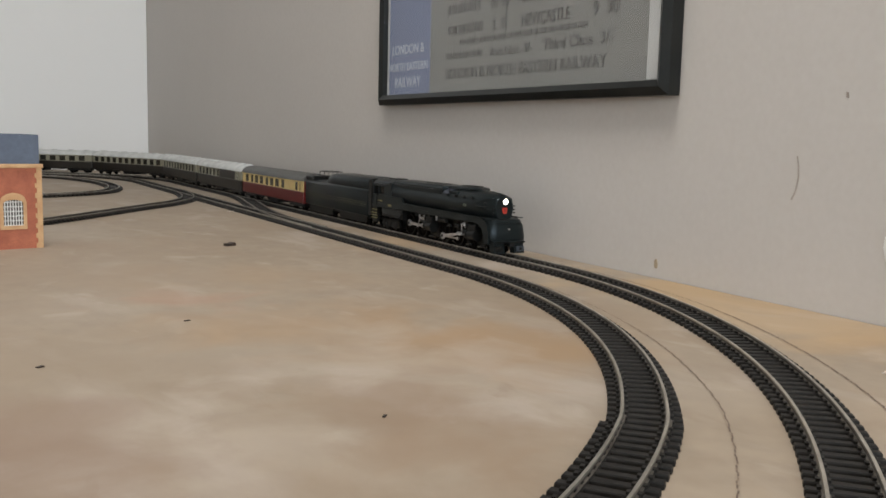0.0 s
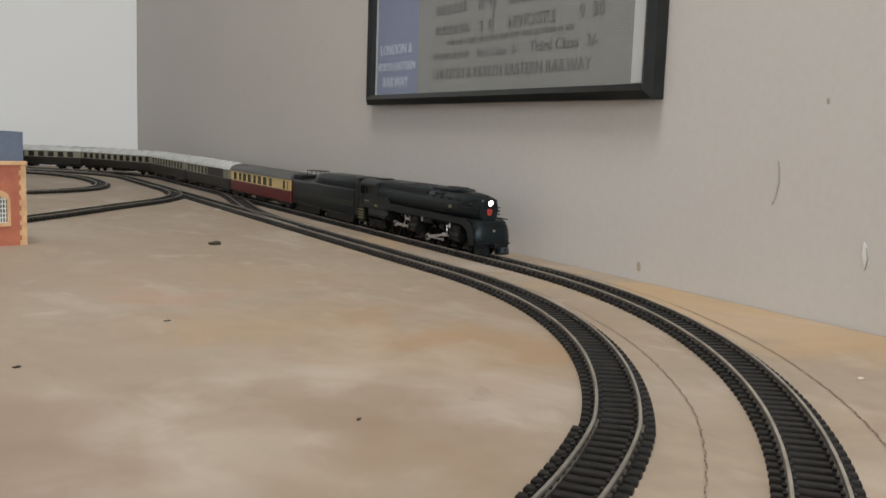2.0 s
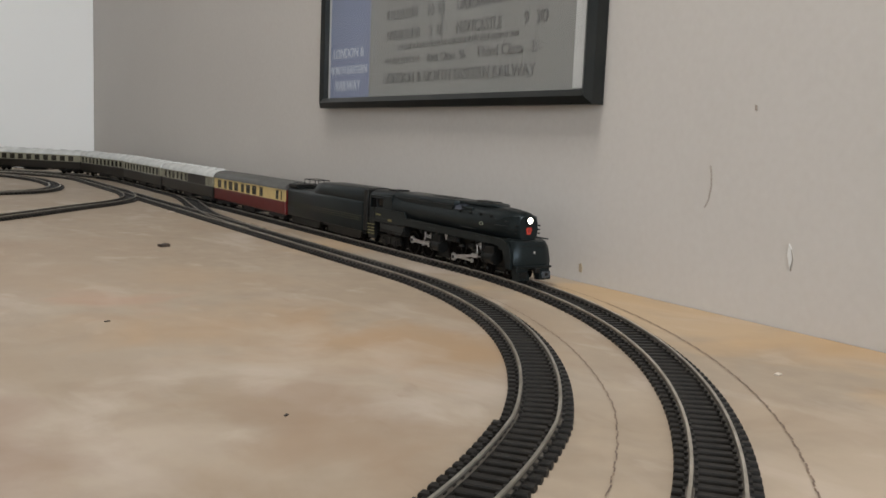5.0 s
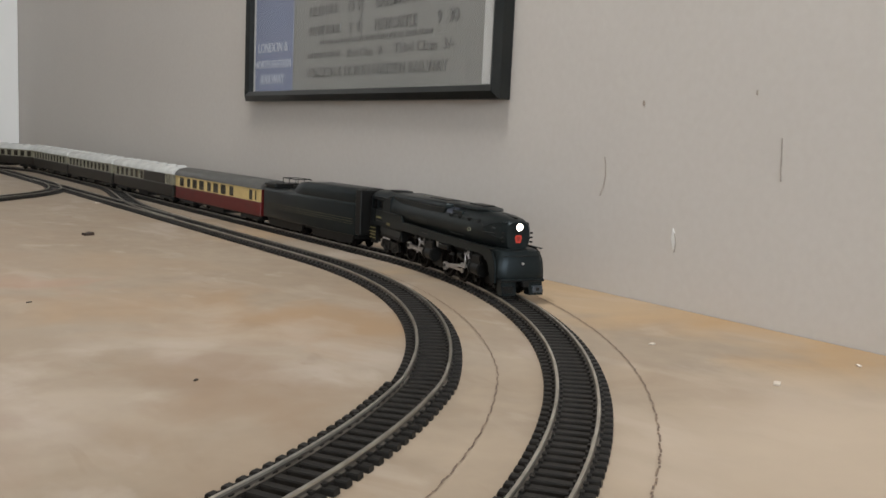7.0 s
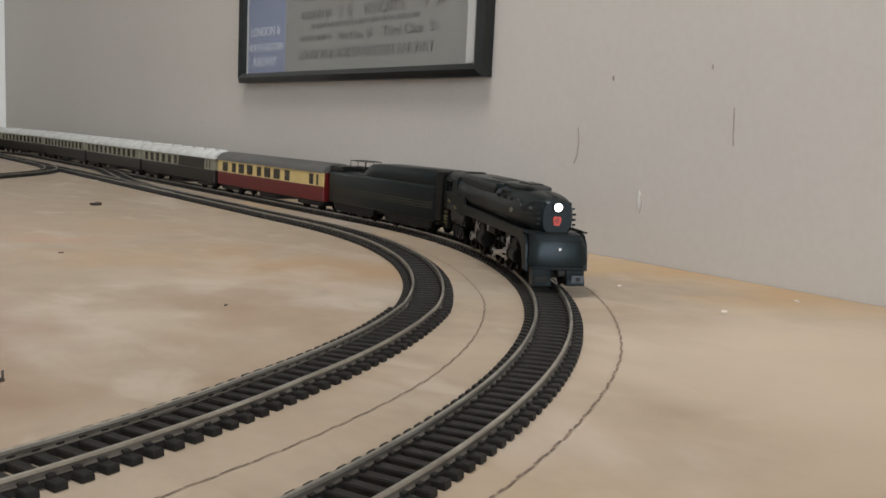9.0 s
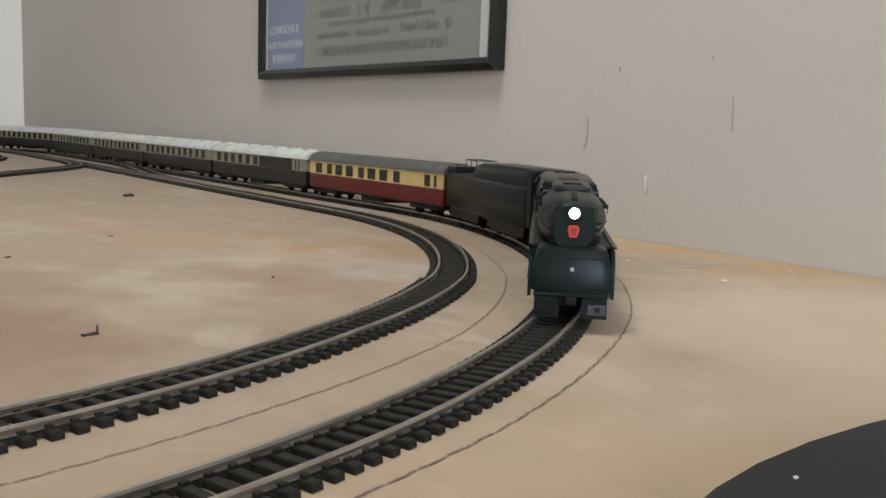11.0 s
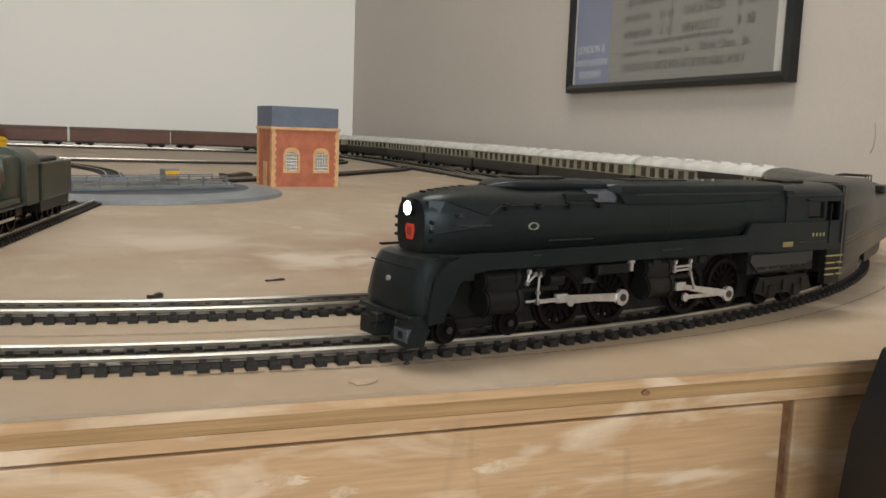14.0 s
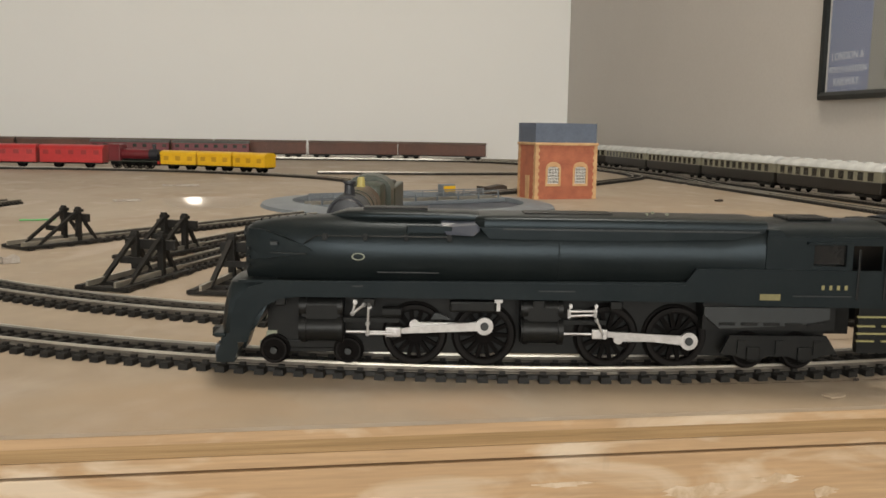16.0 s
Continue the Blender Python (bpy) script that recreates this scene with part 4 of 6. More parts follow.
# along the drawing the plan's lengths are drawn together to the model's own
PLAN_X = (0, -0.0235, -0.036, -0.0515, -0.078, -0.1025, -0.1105, -0.126, -0.1485, -0.173, -0.184, -0.189, -0.238, -0.247, -0.2505)
TRUE_X = (0, -0.0183, -0.0282, -0.0437, -0.069, -0.094, -0.1065, -0.1215, -0.1385, -0.1635, -0.1715, -0.1765, -0.2210, -0.2355, -0.2390)


def true_x(x):
    if x >= 0:
        return x
    for a, b, c, d in zip(PLAN_X, PLAN_X[1:], TRUE_X, TRUE_X[1:]):
        if x >= b:
            return c + (x - a) / (b - a) * (d - c)
    return x - PLAN_X[-1] + TRUE_X[-1]


def locomotive():
    e = tagged(empty("streamlined_locomotive"), "black streamlined model steam locomotive with lit headlamp and silver rods", "locomotive")
    # boiler casing with its pointed nose
    rings = [oval(-0.0108, 0.0084, 0.0300, 0.0488, 3.0), oval(-0.0135, 0.0100, 0.0290, 0.0502, 3.0), oval(-0.022, 0.0120, 0.0285, 0.0516, 2.8), oval(-0.034, 0.0140, 0.0280, 0.0527, 2.6), oval(-0.048, 0.0156, 0.0270, 0.0533, 2.4), oval(-0.060, 0.0160, 0.0265, 0.0535, 2.3), oval(-0.100, 0.0160, 0.0265, 0.0535, 2.25), oval(-0.190, 0.0162, 0.0265, 0.0535, 2.3), oval(-0.198, 0.0168, 0.0265, 0.0537, 2.7), oval(-0.2065, 0.0176, 0.0265, 0.0539, 3.0)]
    part("boiler_casing", loft(bmesh.new(), rings), LOCO_BLACK, e, smooth=True)
    rings = [oval(-0.046, 0.0030, 0.0520, 0.0535, 3), oval(-0.052, 0.0080, 0.0515, 0.0553, 3), oval(-0.060, 0.0092, 0.0510, 0.0556, 3), oval(-0.096, 0.0096, 0.0510, 0.0553, 3), oval(-0.100, 0.0094, 0.0510, 0.0548, 3)]
    part("stack_fairing", loft(bmesh.new(), rings), LOCO_BLACK, e, smooth=True)
    part("smoke_vent", box(bmesh.new(), -0.082, -0.058, -0.0045, 0.0045, 0.0550, 0.0562, bevel=0.0004), LOCO_DULL, e)
    rings = [oval(-0.0985, 0.0105, 0.0480, 0.0540, 4), oval(-0.1015, 0.0142, 0.0470, 0.0546, 5), oval(-0.150, 0.0144, 0.0470, 0.0546, 5), oval(-0.207, 0.0150, 0.0466, 0.0544, 5)]
    part("upper_shroud", loft(bmesh.new(), rings), LOCO_BLACK, e, smooth=True)
    for s in (-1, 1):
        bm = bmesh.new()
        # a rounded plate that lies on the casing's shoulder
        outline = [(-0.0865, 0.0532), (-0.0985, 0.0534), (-0.1002, 0.0512), (-0.1000, 0.0492), (-0.0978, 0.0474), (-0.0885, 0.0478), (-0.0870, 0.0500)]
        loft(bm, [[(x, s * (0.016 * (1 - min(1, (z - 0.04) / 0.0140) ** 2.3) ** 0.435 + out), z) for x, z in outline] for out in (-0.0010, 0.0007)])
        part("air_scoop", bm, SLATE_PLATE, e, "slate blue air scoop plate")
        y0, y1 = sorted((s * 0.0100, s * 0.0138))
        part("access_panel", box(bmesh.new(), -0.0905, -0.0745, y0, y1, 0.0478, 0.0506, bevel=0.0004), LOCO_BLACK, e)
        bm = bmesh.new()
        prism(bm, [(-0.1000, 0.0505), (-0.206, 0.0500), (-0.206, 0.0474), (-0.178, 0.0470), (-0.160, 0.0464), (-0.140, 0.0462), (-0.1030, 0.0466)], s * 0.0120, s * 0.0151)
        part("shroud_band", bm, LOCO_BLACK, e)
        # thin grey strip that paints the highlight along the shroud's upper edge
        part("shroud_rail", box(bmesh.new(), -0.204, -0.106, min(s * 0.0151, s * 0.0154), max(s * 0.0151, s * 0.0154), 0.0498, 0.0504), GREY_PLATE, e)
        # running board skirt over the wheels
        skirt = [(-0.0240, 0.0314), (-0.1735, 0.0326), (-0.1785, 0.0374), (-0.247, 0.0374), (-0.247, 0.0240), (-0.197, 0.0245), (-0.190, 0.0255), (-0.036, 0.0258), (-0.0275, 0.0248), (-0.0205, 0.0218), (-0.0165, 0.0172), (-0.0145, 0.0120), (-0.0135, 0.0095), (-0.0055, 0.0092), (-0.0060, 0.0170), (-0.0085, 0.0240), (-0.0140, 0.0290)]
        bm = bmesh.new()
        prism(bm, skirt, s * 0.0171, s * 0.0186)
        part("running_board", bm, LOCO_BLACK, e)
        part("footplate", box(bmesh.new(), -0.205, -0.020, min(s * 0.010, s * 0.0171), max(s * 0.010, s * 0.0171), 0.0296, 0.0306), LOCO_DULL, e)
        part("footplate_edge", box(bmesh.new(), -0.1735, -0.010, min(s * 0.0172, s * 0.0190), max(s * 0.0172, s * 0.0190), 0.0308, 0.0316), LOCO_BLACK, e)
        # hand rail on its stanchions, panel lines and plates along the casing
        bm = bmesh.new()
        yy = s * 0.0152
        for x in (-0.045, -0.0595, -0.0745, -0.0895):
            box(bm, x - 0.0007, x + 0.0007, yy - 0.0012, yy + 0.0012, 0.0456, 0.0476)
        cyl(bm, (-0.042, yy + s * 0.0008, 0.0470), (-0.0905, yy + s * 0.0008, 0.0470), 0.00022, n=6)
        cyl(bm, (-0.042, yy + s * 0.0008, 0.0470), (-0.0375, yy + s * 0.0002, 0.0440), 0.00022, n=6)
        part("handrail", bm, LOCO_DULL, e)
        bm = bmesh.new()
        cyl(bm, (-0.064, s * 0.0166, 0.0345), (-0.086, s * 0.0166, 0.0345), 0.0003, n=6)
        part("grab_rail", bm, GREY_PLATE, e)
        bm = bmesh.new()
        outline = [(-0.0125, 0.0484, 0.0082), (-0.0190, 0.0483, 0.0106), (-0.0300, 0.0460, 0.0134), (-0.0385, 0.0430, 0.0151), (-0.0405, 0.0418, 0.0154), (-0.0340, 0.0398, 0.0146), (-0.0240, 0.0384, 0.0130), (-0.0125, 0.0374, 0.0100)]
        loft(bm, [[(x, s * (y - 0.004), z) for x, z, y in outline], [(x, s * y, z) for x, z, y in outline]])
        part("nose_panel", bm, LOCO_BLACK, e)
        part("nose_rail", cyl(bmesh.new(), (-0.0230, s * 0.0128, 0.0405), (-0.0385, s * 0.0158, 0.0405), 0.00028, n=6), GREY_PLATE, e)
        part("number_board", box(bmesh.new(), -0.0262, -0.0232, min(s * 0.0110, s * 0.0141), max(s * 0.0110, s * 0.0141), 0.0434, 0.0444), GREY_PLATE, e, "small unreadable number board")
        bm = bmesh.new()
        loft(bm, [[(-0.0570 + rr * 1.9 * math.cos(a), yy2, 0.0398 + rr * math.sin(a)) for a in [2 * math.pi * i / 20 for i in range(20)]] for rr, yy2 in ((0.0013, s * 0.0156), (0.0013, s * 0.0164), (0.0010, s * 0.0164), (0.0010, s * 0.0156))], cap=False)
        part("builder_plate", bm, PLATE_PALE, e, "oval brass builder's plate")
        for x in (-0.1235, -0.1800):
            part("boiler_band", loft(bmesh.new(), [oval(x, 0.01612, 0.0264, 0.05355, 2.3), oval(x - 0.0003, 0.01620, 0.0263, 0.0536, 2.3), oval(x - 0.0006, 0.01612, 0.0264, 0.05355, 2.3)], cap=False), LOCO_BLACK, e) if s > 0 else None
        part("side_plate", box(bmesh.new(), -0.2120, -0.2040, min(s * 0.0186, s * 0.0189), max(s * 0.0186, s * 0.0189), 0.0266, 0.0288), mat("worn_works_plate", (0.20, 0.17, 0.07), rough=0.45, scale=250), e, "small yellow works plate")
        # firebox panel and ash pan
        bm = bmesh.new()
        prism(bm, [(-0.184, 0.0236), (-0.233, 0.0236), (-0.233, 0.0195), (-0.222, 0.0172), (-0.190, 0.0158), (-0.184, 0.0205)], s * 0.0150, s * 0.0166)
        part("firebox_panel", bm, GREY_PLATE, e, "dark grey slotted firebox panel")
        for k in range(5):
            part("panel_slot", box(bmesh.new(), -0.231 + k * 0.0088, -0.2245 + k * 0.0088, min(s * 0.0166, s * 0.0169), max(s * 0.0166, s * 0.0169), 0.0170, 0.0181), LOCO_DULL, e)
        # cab side with window
        bm = bmesh.new()
        for a, b, c, d in ((-0.239, -0.206, 0.0362, 0.0388), (-0.247, -0.206, 0.0462, 0.0490), (-0.2245, -0.206, 0.0388, 0.0462), (-0.239, -0.2372, 0.0388, 0.0462), (-0.247, -0.2455, 0.0362, 0.0462)):
            box(bm, b, a, min(s * 0.0166, s * 0.0180), max(s * 0.0166, s * 0.0180), c, d)
        part("cab_side", bm, LOCO_BLACK, e)
        part("cab_window", box(bmesh.new(), -0.2375, -0.2240, min(s * 0.0168, s * 0.0170), max(s * 0.0168, s * 0.0170), 0.0394, 0.0463), CAB_GLASS, e)
        for k in range(4):
            part("number_bar", box(bmesh.new(), -0.2380 + k * 0.0030, -0.2369 + k * 0.0030, min(s * 0.0186, s * 0.0189), max(s * 0.0186, s * 0.0189), 0.0305, 0.0321), STEP_YELLOW, e, "dull yellow number bar")
        for z in (0.0205, 0.0172, 0.0145, 0.0118):
            for xa, xb in ((-0.2500, -0.2466), (-0.2450, -0.2410)) if z in (0.0172, 0.0118) else ((-0.2500, -0.2410),):
                part("cab_step", box(bmesh.new(), xa, xb, min(s * 0.0172, s * 0.0182), max(s * 0.0172, s * 0.0182), z, z + 0.0006), STEP_YELLOW, e, "yellow edged cab step")
        part("step_plate", box(bmesh.new(), -0.2495, -0.2415, min(s * 0.0140, s * 0.0171), max(s * 0.0140, s * 0.0171), 0.0075, 0.0240), LOCO_DULL, e)
        # cylinders
        for x0 in (-0.0360, -0.1105):
            bm = bmesh.new()
            cyl(bm, (x0, s * 0.0140, 0.0140), (x0 - 0.0155, s * 0.0140, 0.0140), 0.0046, n=20)
            cyl(bm, (x0, s * 0.0132, 0.0215), (x0 - 0.0155, s * 0.0132, 0.0215), 0.0036, n=20)
            box(bm, x0 - 0.0145, x0 - 0.001, min(s * 0.0100, s * 0.0168), max(s * 0.0100, s * 0.0168), 0.0120, 0.0225)
            for k in (0.0008, 0.0135):
                cyl(bm, (x0 - k, s * 0.0132, 0.0215), (x0 - k - 0.0018, s * 0.0132, 0.0215), 0.0042, n=20)
                cyl(bm, (x0 - k, s * 0.0140, 0.0140), (x0 - k - 0.0018, s * 0.0140, 0.0140), 0.0052, n=20)
            part("cylinder", bm, LOCO_DULL, e, smooth=True)
            part("slide_bar", box(bmesh.new(), x0 - 0.036, x0 - 0.0150, min(s * 0.0135, s * 0.0150), max(s * 0.0135, s * 0.0150), 0.0162, 0.0178), LOCO_DULL, e)
            bm = bmesh.new()
            if x0 < -0.1:
                links = ((0.0188, 0.0232, 0.0182, 0.0203), (0.0308, 0.0232, 0.0304, 0.0205), (0.0182, 0.0212, 0.0304, 0.0214), (0.0182, 0.0196, 0.0302, 0.0200), (0.0302, 0.0200, 0.0312, 0.0182), (0.0312, 0.0182, 0.0352, 0.0122))
            else:
                links = ((0.0200, 0.0238, 0.0190, 0.0196), (0.0190, 0.0196, 0.0232, 0.0228), (0.0232, 0.0228, 0.0252, 0.0222), (0.0250, 0.0228, 0.0246, 0.0160), (0.0246, 0.0160, 0.0246, 0.0124), (0.0246, 0.0124, 0.0345, 0.0124))
            for xa, za, xb, zb in links:
                cyl(bm, (x0 - xa, s * 0.0162, za), (x0 - xb, s * 0.0162, zb), 0.00048, n=8)
                for xc, zc in ((xa, za), (xb, zb)):
                    cyl(bm, (x0 - xc, s * 0.0156, zc), (x0 - xc, s * 0.0168, zc), 0.00085, n=10)
            part("valve_gear", bm, ROD, e, "silver valve gear")
        bm = bmesh.new()
        prism(bm, [(-0.0835, 0.0176), (-0.0905, 0.0176), (-0.0890, 0.0186), (-0.0862, 0.0198), (-0.0848, 0.0198)], s * 0.0136, s * 0.0152)
        part("slide_bar_bracket", bm, GREY_PLATE, e)
        bm = bmesh.new()
        box(bm, -0.1062, -0.1044, min(s * 0.0160, s * 0.0172), max(s * 0.0160, s * 0.0172), 0.0242, 0.0256)
        box(bm, -0.1057, -0.1049, min(s * 0.0160, s * 0.0172), max(s * 0.0160, s * 0.0172), 0.0212, 0.0242)
        part("skirt_bracket", bm, ROD, e, "small bright bracket under the skirt")
        bm = bmesh.new()
        prism(bm, [(-0.0165, 0.0060), (-0.0225, 0.0060), (-0.0225, 0.0072), (-0.0218, 0.0098), (-0.0245, 0.0098), (-0.0245, 0.0112), (-0.0200, 0.0112), (-0.0195, 0.0078), (-0.0165, 0.0074)], s * 0.0062, s * 0.0074)
        part("guard_iron", bm, PLATE_PALE, e, "pale guard iron behind the pilot")
        for x, z in ((-0.028, 0.0252), (-0.061, 0.0250), (-0.117, 0.0250), (-0.150, 0.0250)):
            part("lubricator", box(bmesh.new(), x - 0.0022, x + 0.0022, min(s * 0.0150, s * 0.0168), max(s * 0.0150, s * 0.0168), z - 0.0030, z, bevel=0.0004), LOCO_DULL, e)
        for x, z, ln in ((-0.0570, 0.0296, 0.0040), (-0.1235, 0.0286, 0.0140), (-0.228, 0.0280, 0.0220)):
            part("step_ledge", box(bmesh.new(), x - ln / 2, x + ln / 2, min(s * 0.0186, s * 0.0190), max(s * 0.0186, s * 0.0190), z, z + 0.0004), GREY_PLATE, e)
        # cab: visor over the window, door pillars and hand rails
        part("window_visor", box(bmesh.new(), -0.2390, -0.2215, min(s * 0.0178, s * 0.0194), max(s * 0.0178, s * 0.0194), 0.0466, 0.0473), LOCO_BLACK, e)
        bm = bmesh.new()
        for x in (-0.2402, -0.2462):
            cyl(bm, (x, s * 0.0189, 0.0270), (x, s * 0.0189, 0.0450), 0.0003, n=6)
        part("cab_handrail", bm, LOCO_DULL, e)
        bm = bmesh.new()
        prism(bm, [(-0.2065, 0.0512), (-0.2110, 0.0512), (-0.2165, 0.0470), (-0.2065, 0.0440)], s * 0.0150, s * 0.0172)
        part("cab_front_panel", bm, LOCO_BLACK, e)
        part("injector", box(bmesh.new(), -0.105, -0.090, min(s * 0.0135, s * 0.0168), max(s * 0.0135, s * 0.0168), 0.0205, 0.0245, bevel=0.0008), LOCO_DULL, e)
        part("air_pump", cyl(bmesh.new(), (-0.066, s * 0.0150, 0.0200), (-0.073, s * 0.0150, 0.0200), 0.0022, n=14), LOCO_DULL, e)
    # roof, cab roof and fittings
    rings = [oval(-0.206, 0.0170, 0.0340, 0.0538, 3.0), oval(-0.212, 0.0178, 0.0340, 0.0540, 3.0), oval(-0.2475, 0.0178, 0.0340, 0.0540, 3.0)]
    bm = loft(bmesh.new(), rings)
    bmesh.ops.delete(bm, geom=[v for v in bm.verts if v.co.z < 0.0462], context="VERTS")
    part("cab_roof", bm, LOCO_BLACK, e, smooth=True)
    part("cab_back", box(bmesh.new(), -0.2480, -0.2470, -0.0165, 0.0165, 0.0240, 0.0500), LOCO_DULL, e)
    part("cab_floor", box(bmesh.new(), -0.2470, -0.2050, -0.0165, 0.0165, 0.0240, 0.0250), LOCO_DULL, e)
    for x, y in ((-0.142, 0.0035), (-0.1625, 0.003), (-0.166, -0.003), (-0.17, 0.002)):
        part("safety_valve", cyl(bmesh.new(), (x, y, 0.0540), (x, y, 0.0553), 0.0006, n=10), PLATE_PALE, e)
    part("roof_hatch", box(bmesh.new(), -0.236, -0.218, -0.007, 0.007, 0.0538, 0.0549, bevel=0.0004), LOCO_DULL, e)
    part("dome_casing", box(bmesh.new(), -0.150, -0.112, -0.0055, 0.0055, 0.0540, 0.0551, bevel=0.0004), LOCO_DULL, e)
    bm = bmesh.new()
    for k in range(6):
        box(bm, -0.016 - k * 0.004, -0.0168 - k * 0.004, -0.0014, 0.0014, 0.0503 + k * 0.00035, 0.0513 + k * 0.00035)
    part("nose_steps", bm, LOCO_DULL, e)
    # front casing and pilot
    def plan(z, front, hw, back):
        pts = [(back, -hw)]
        for i in range(9):
            a = -math.pi / 2 + math.pi * i / 8
            c, s2 = math.cos(a), math.sin(a)
            pts.append((front - 0.0085 + 0.0085 * abs(c) ** 0.6, hw * math.copysign(abs(s2) ** 0.55, s2)))
        pts.append((back, hw))
        return [(x, y, z) for x, y in pts]
    part("front_flange", box(bmesh.new(), -0.0030, 0.0016, -0.0160, 0.0160, 0.0104, 0.0120, bevel=0.0004), LOCO_BLACK, e)
    part("uncoupling_lever", cyl(bmesh.new(), (0.0022, -0.0150, 0.0112), (0.0022, 0.0150, 0.0112), 0.0003, n=6), LOCO_DULL, e)
    part("front_casing", loft(bmesh.new(), [plan(0.0120, -0.0004, 0.0172, -0.0135), plan(0.0150, 0.0, 0.0183, -0.0175), plan(0.0220, -0.0012, 0.0174, -0.0220), plan(0.0275, -0.0026, 0.0162, -0.0240), plan(0.0300, -0.0040, 0.0150, -0.0250), plan(0.0311, -0.0070, 0.0130, -0.0250)]), LOCO_BLACK, e, smooth=True)
    for s in (-1, 1):
        bm = bmesh.new()
        prism(bm, [(-0.0010, 0.0120), (-0.0010, 0.0085), (0.0012, 0.0045), (0.0012, 0.0014), (-0.0065, 0.0014), (-0.0085, 0.0060), (-0.0080, 0.0120)], s * 0.0048, s * 0.0155)
        part("pilot", bm, LOCO_BLACK, e)
        # only the left step gets the lit colour, the right one stays dull
        part("pilot_step", box(bmesh.new(), -0.0005, 0.0016, min(s * 0.0072, s * 0.0150), max(s * 0.0072, s * 0.0150), 0.0030, 0.0075, bevel=0.0004), STEP_LIT if s > 0 else LOCO_DULL, e, "pilot step plate")
        part("step_hole", box(bmesh.new(), 0.0016, 0.0018, min(s * 0.0100, s * 0.0125), max(s * 0.0100, s * 0.0125), 0.0042, 0.0064), LOCO_DULL, e)
    bm = bmesh.new()
    box(bm, -0.006, 0.0035, -0.0012, 0.0012, 0.0080, 0.0105)
    box(bm, 0.0020, 0.0055, -0.0024, 0.0022, 0.0075, 0.0110, bevel=0.0006)
    part("coupler", bm, LOCO_DULL, e)
    part("front_grab_rail", cyl(bmesh.new(), (-0.0022, -0.0140, 0.0270), (-0.0022, 0.0140, 0.0270), 0.00025, n=6), LOCO_DULL, e)
    part("marker_star", cyl(bmesh.new(), (-0.0008, 0, 0.0222), (0.0003, 0, 0.0222), 0.0009, n=10), ROD, e, "small silver marker")
    def hoop(x, r):
        return [(x, r * math.cos(2 * math.pi * i / 24), 0.0455 + r * math.sin(2 * math.pi * i / 24)) for i in range(24)]
    lamp = part("headlamp", loft(bmesh.new(), [hoop(-0.0135, 0.0029), hoop(-0.0087, 0.0029), hoop(-0.0086, 0.0025), hoop(-0.0100, 0.0024)], cap=False), LOCO_DULL, e, smooth=True)
    part("lens", cyl(bmesh.new(), (-0.0100, 0, 0.0455), (-0.0088, 0, 0.0455), 0.0023, n=24), LAMP_GLOW, lamp, "glowing headlamp lens")
    bm = bmesh.new()
    prism(bm, [(-0.0019, 0.0402), (0.0019, 0.0402), (0.0026, 0.0385), (0.0016, 0.0350), (-0.0016, 0.0350), (-0.0026, 0.0385)], -0.0108, -0.0101, "x")
    part("front_plate", bm, RED_PLATE, e, "red keystone-shaped front plate")
    bm = bmesh.new()
    prism(bm, [(-0.0011, 0.0392), (0.0011, 0.0392), (0.0014, 0.0383), (0.0009, 0.0362), (-0.0009, 0.0362), (-0.0014, 0.0383)], -0.0101, -0.0099, "x")
    part("plate_print", bm, mat("dark_red_enamel", (0.30, 0.02, 0.015), rough=0.4, scale=200), e)
    bm = bmesh.new()
    for z in (0.0415, 0.0385, 0.0355):
        cyl(bm, (-0.0125, -0.0098, z), (-0.0125, -0.0116, z), 0.0006, n=8)
        cyl(bm, (-0.0125, 0.0098, z), (-0.0125, 0.0116, z), 0.0006, n=8)
    part("marker_lamps", bm, LOCO_DULL, e)
    part("frame", box(bmesh.new(), -0.236, -0.020, -0.0066, 0.0066, 0.0034, 0.0300), LOCO_DULL, e)
    part("ash_pan", box(bmesh.new(), -0.236, -0.184, -0.0150, 0.0150, 0.0150, 0.0262), LOCO_DULL, e)
    part("cab_inside", box(bmesh.new(), -0.2460, -0.2070, -0.0160, 0.0160, 0.0265, 0.0350), LOCO_DULL, e)
    for ob in e.children:
        for v in ob.data.vertices:
            v.co.x = true_x(v.co.x)
        for sub in ob.children:
            for v in sub.data.vertices:
                v.co.x = true_x(v.co.x)
    # running gear
    gear = {"wheels": [], "side_rods": [], "main_rods": [], "pistons": []}
    for x, r in ((-0.0183, 0.0046), (-0.0450, 0.0046), (-0.1905, 0.0060), (-0.2090, 0.0060)):
        gear["wheels"].append((wheelset(e, x, r), x, r))
    truck = part("leading_truck", box(bmesh.new(), -0.0480, -0.0155, -0.0070, 0.0070, 0.0045, 0.0078, bevel=0.0006), LOCO_DULL, e)
    for x in (-0.0183, -0.0450):
        for s in (-1, 1):
            part("hub", cyl(bmesh.new(), (x, s * 0.0085, 0.0046), (x, s * 0.0112, 0.0046), 0.0012, n=12), GREY_PLATE, truck)
    for s in (-1, 1):
        bm = bmesh.new()
        prism(bm, [(-0.179, 0.0062), (-0.182, 0.0128), (-0.217, 0.0128), (-0.221, 0.0065), (-0.2145, 0.0050), (-0.209, 0.0030), (-0.2035, 0.0052), (-0.196, 0.0052), (-0.1905, 0.0030), (-0.185, 0.0050)], s * 0.0125, s * 0.0142)
        truck = part("trailing_truck_side", bm, LOCO_DULL, e)
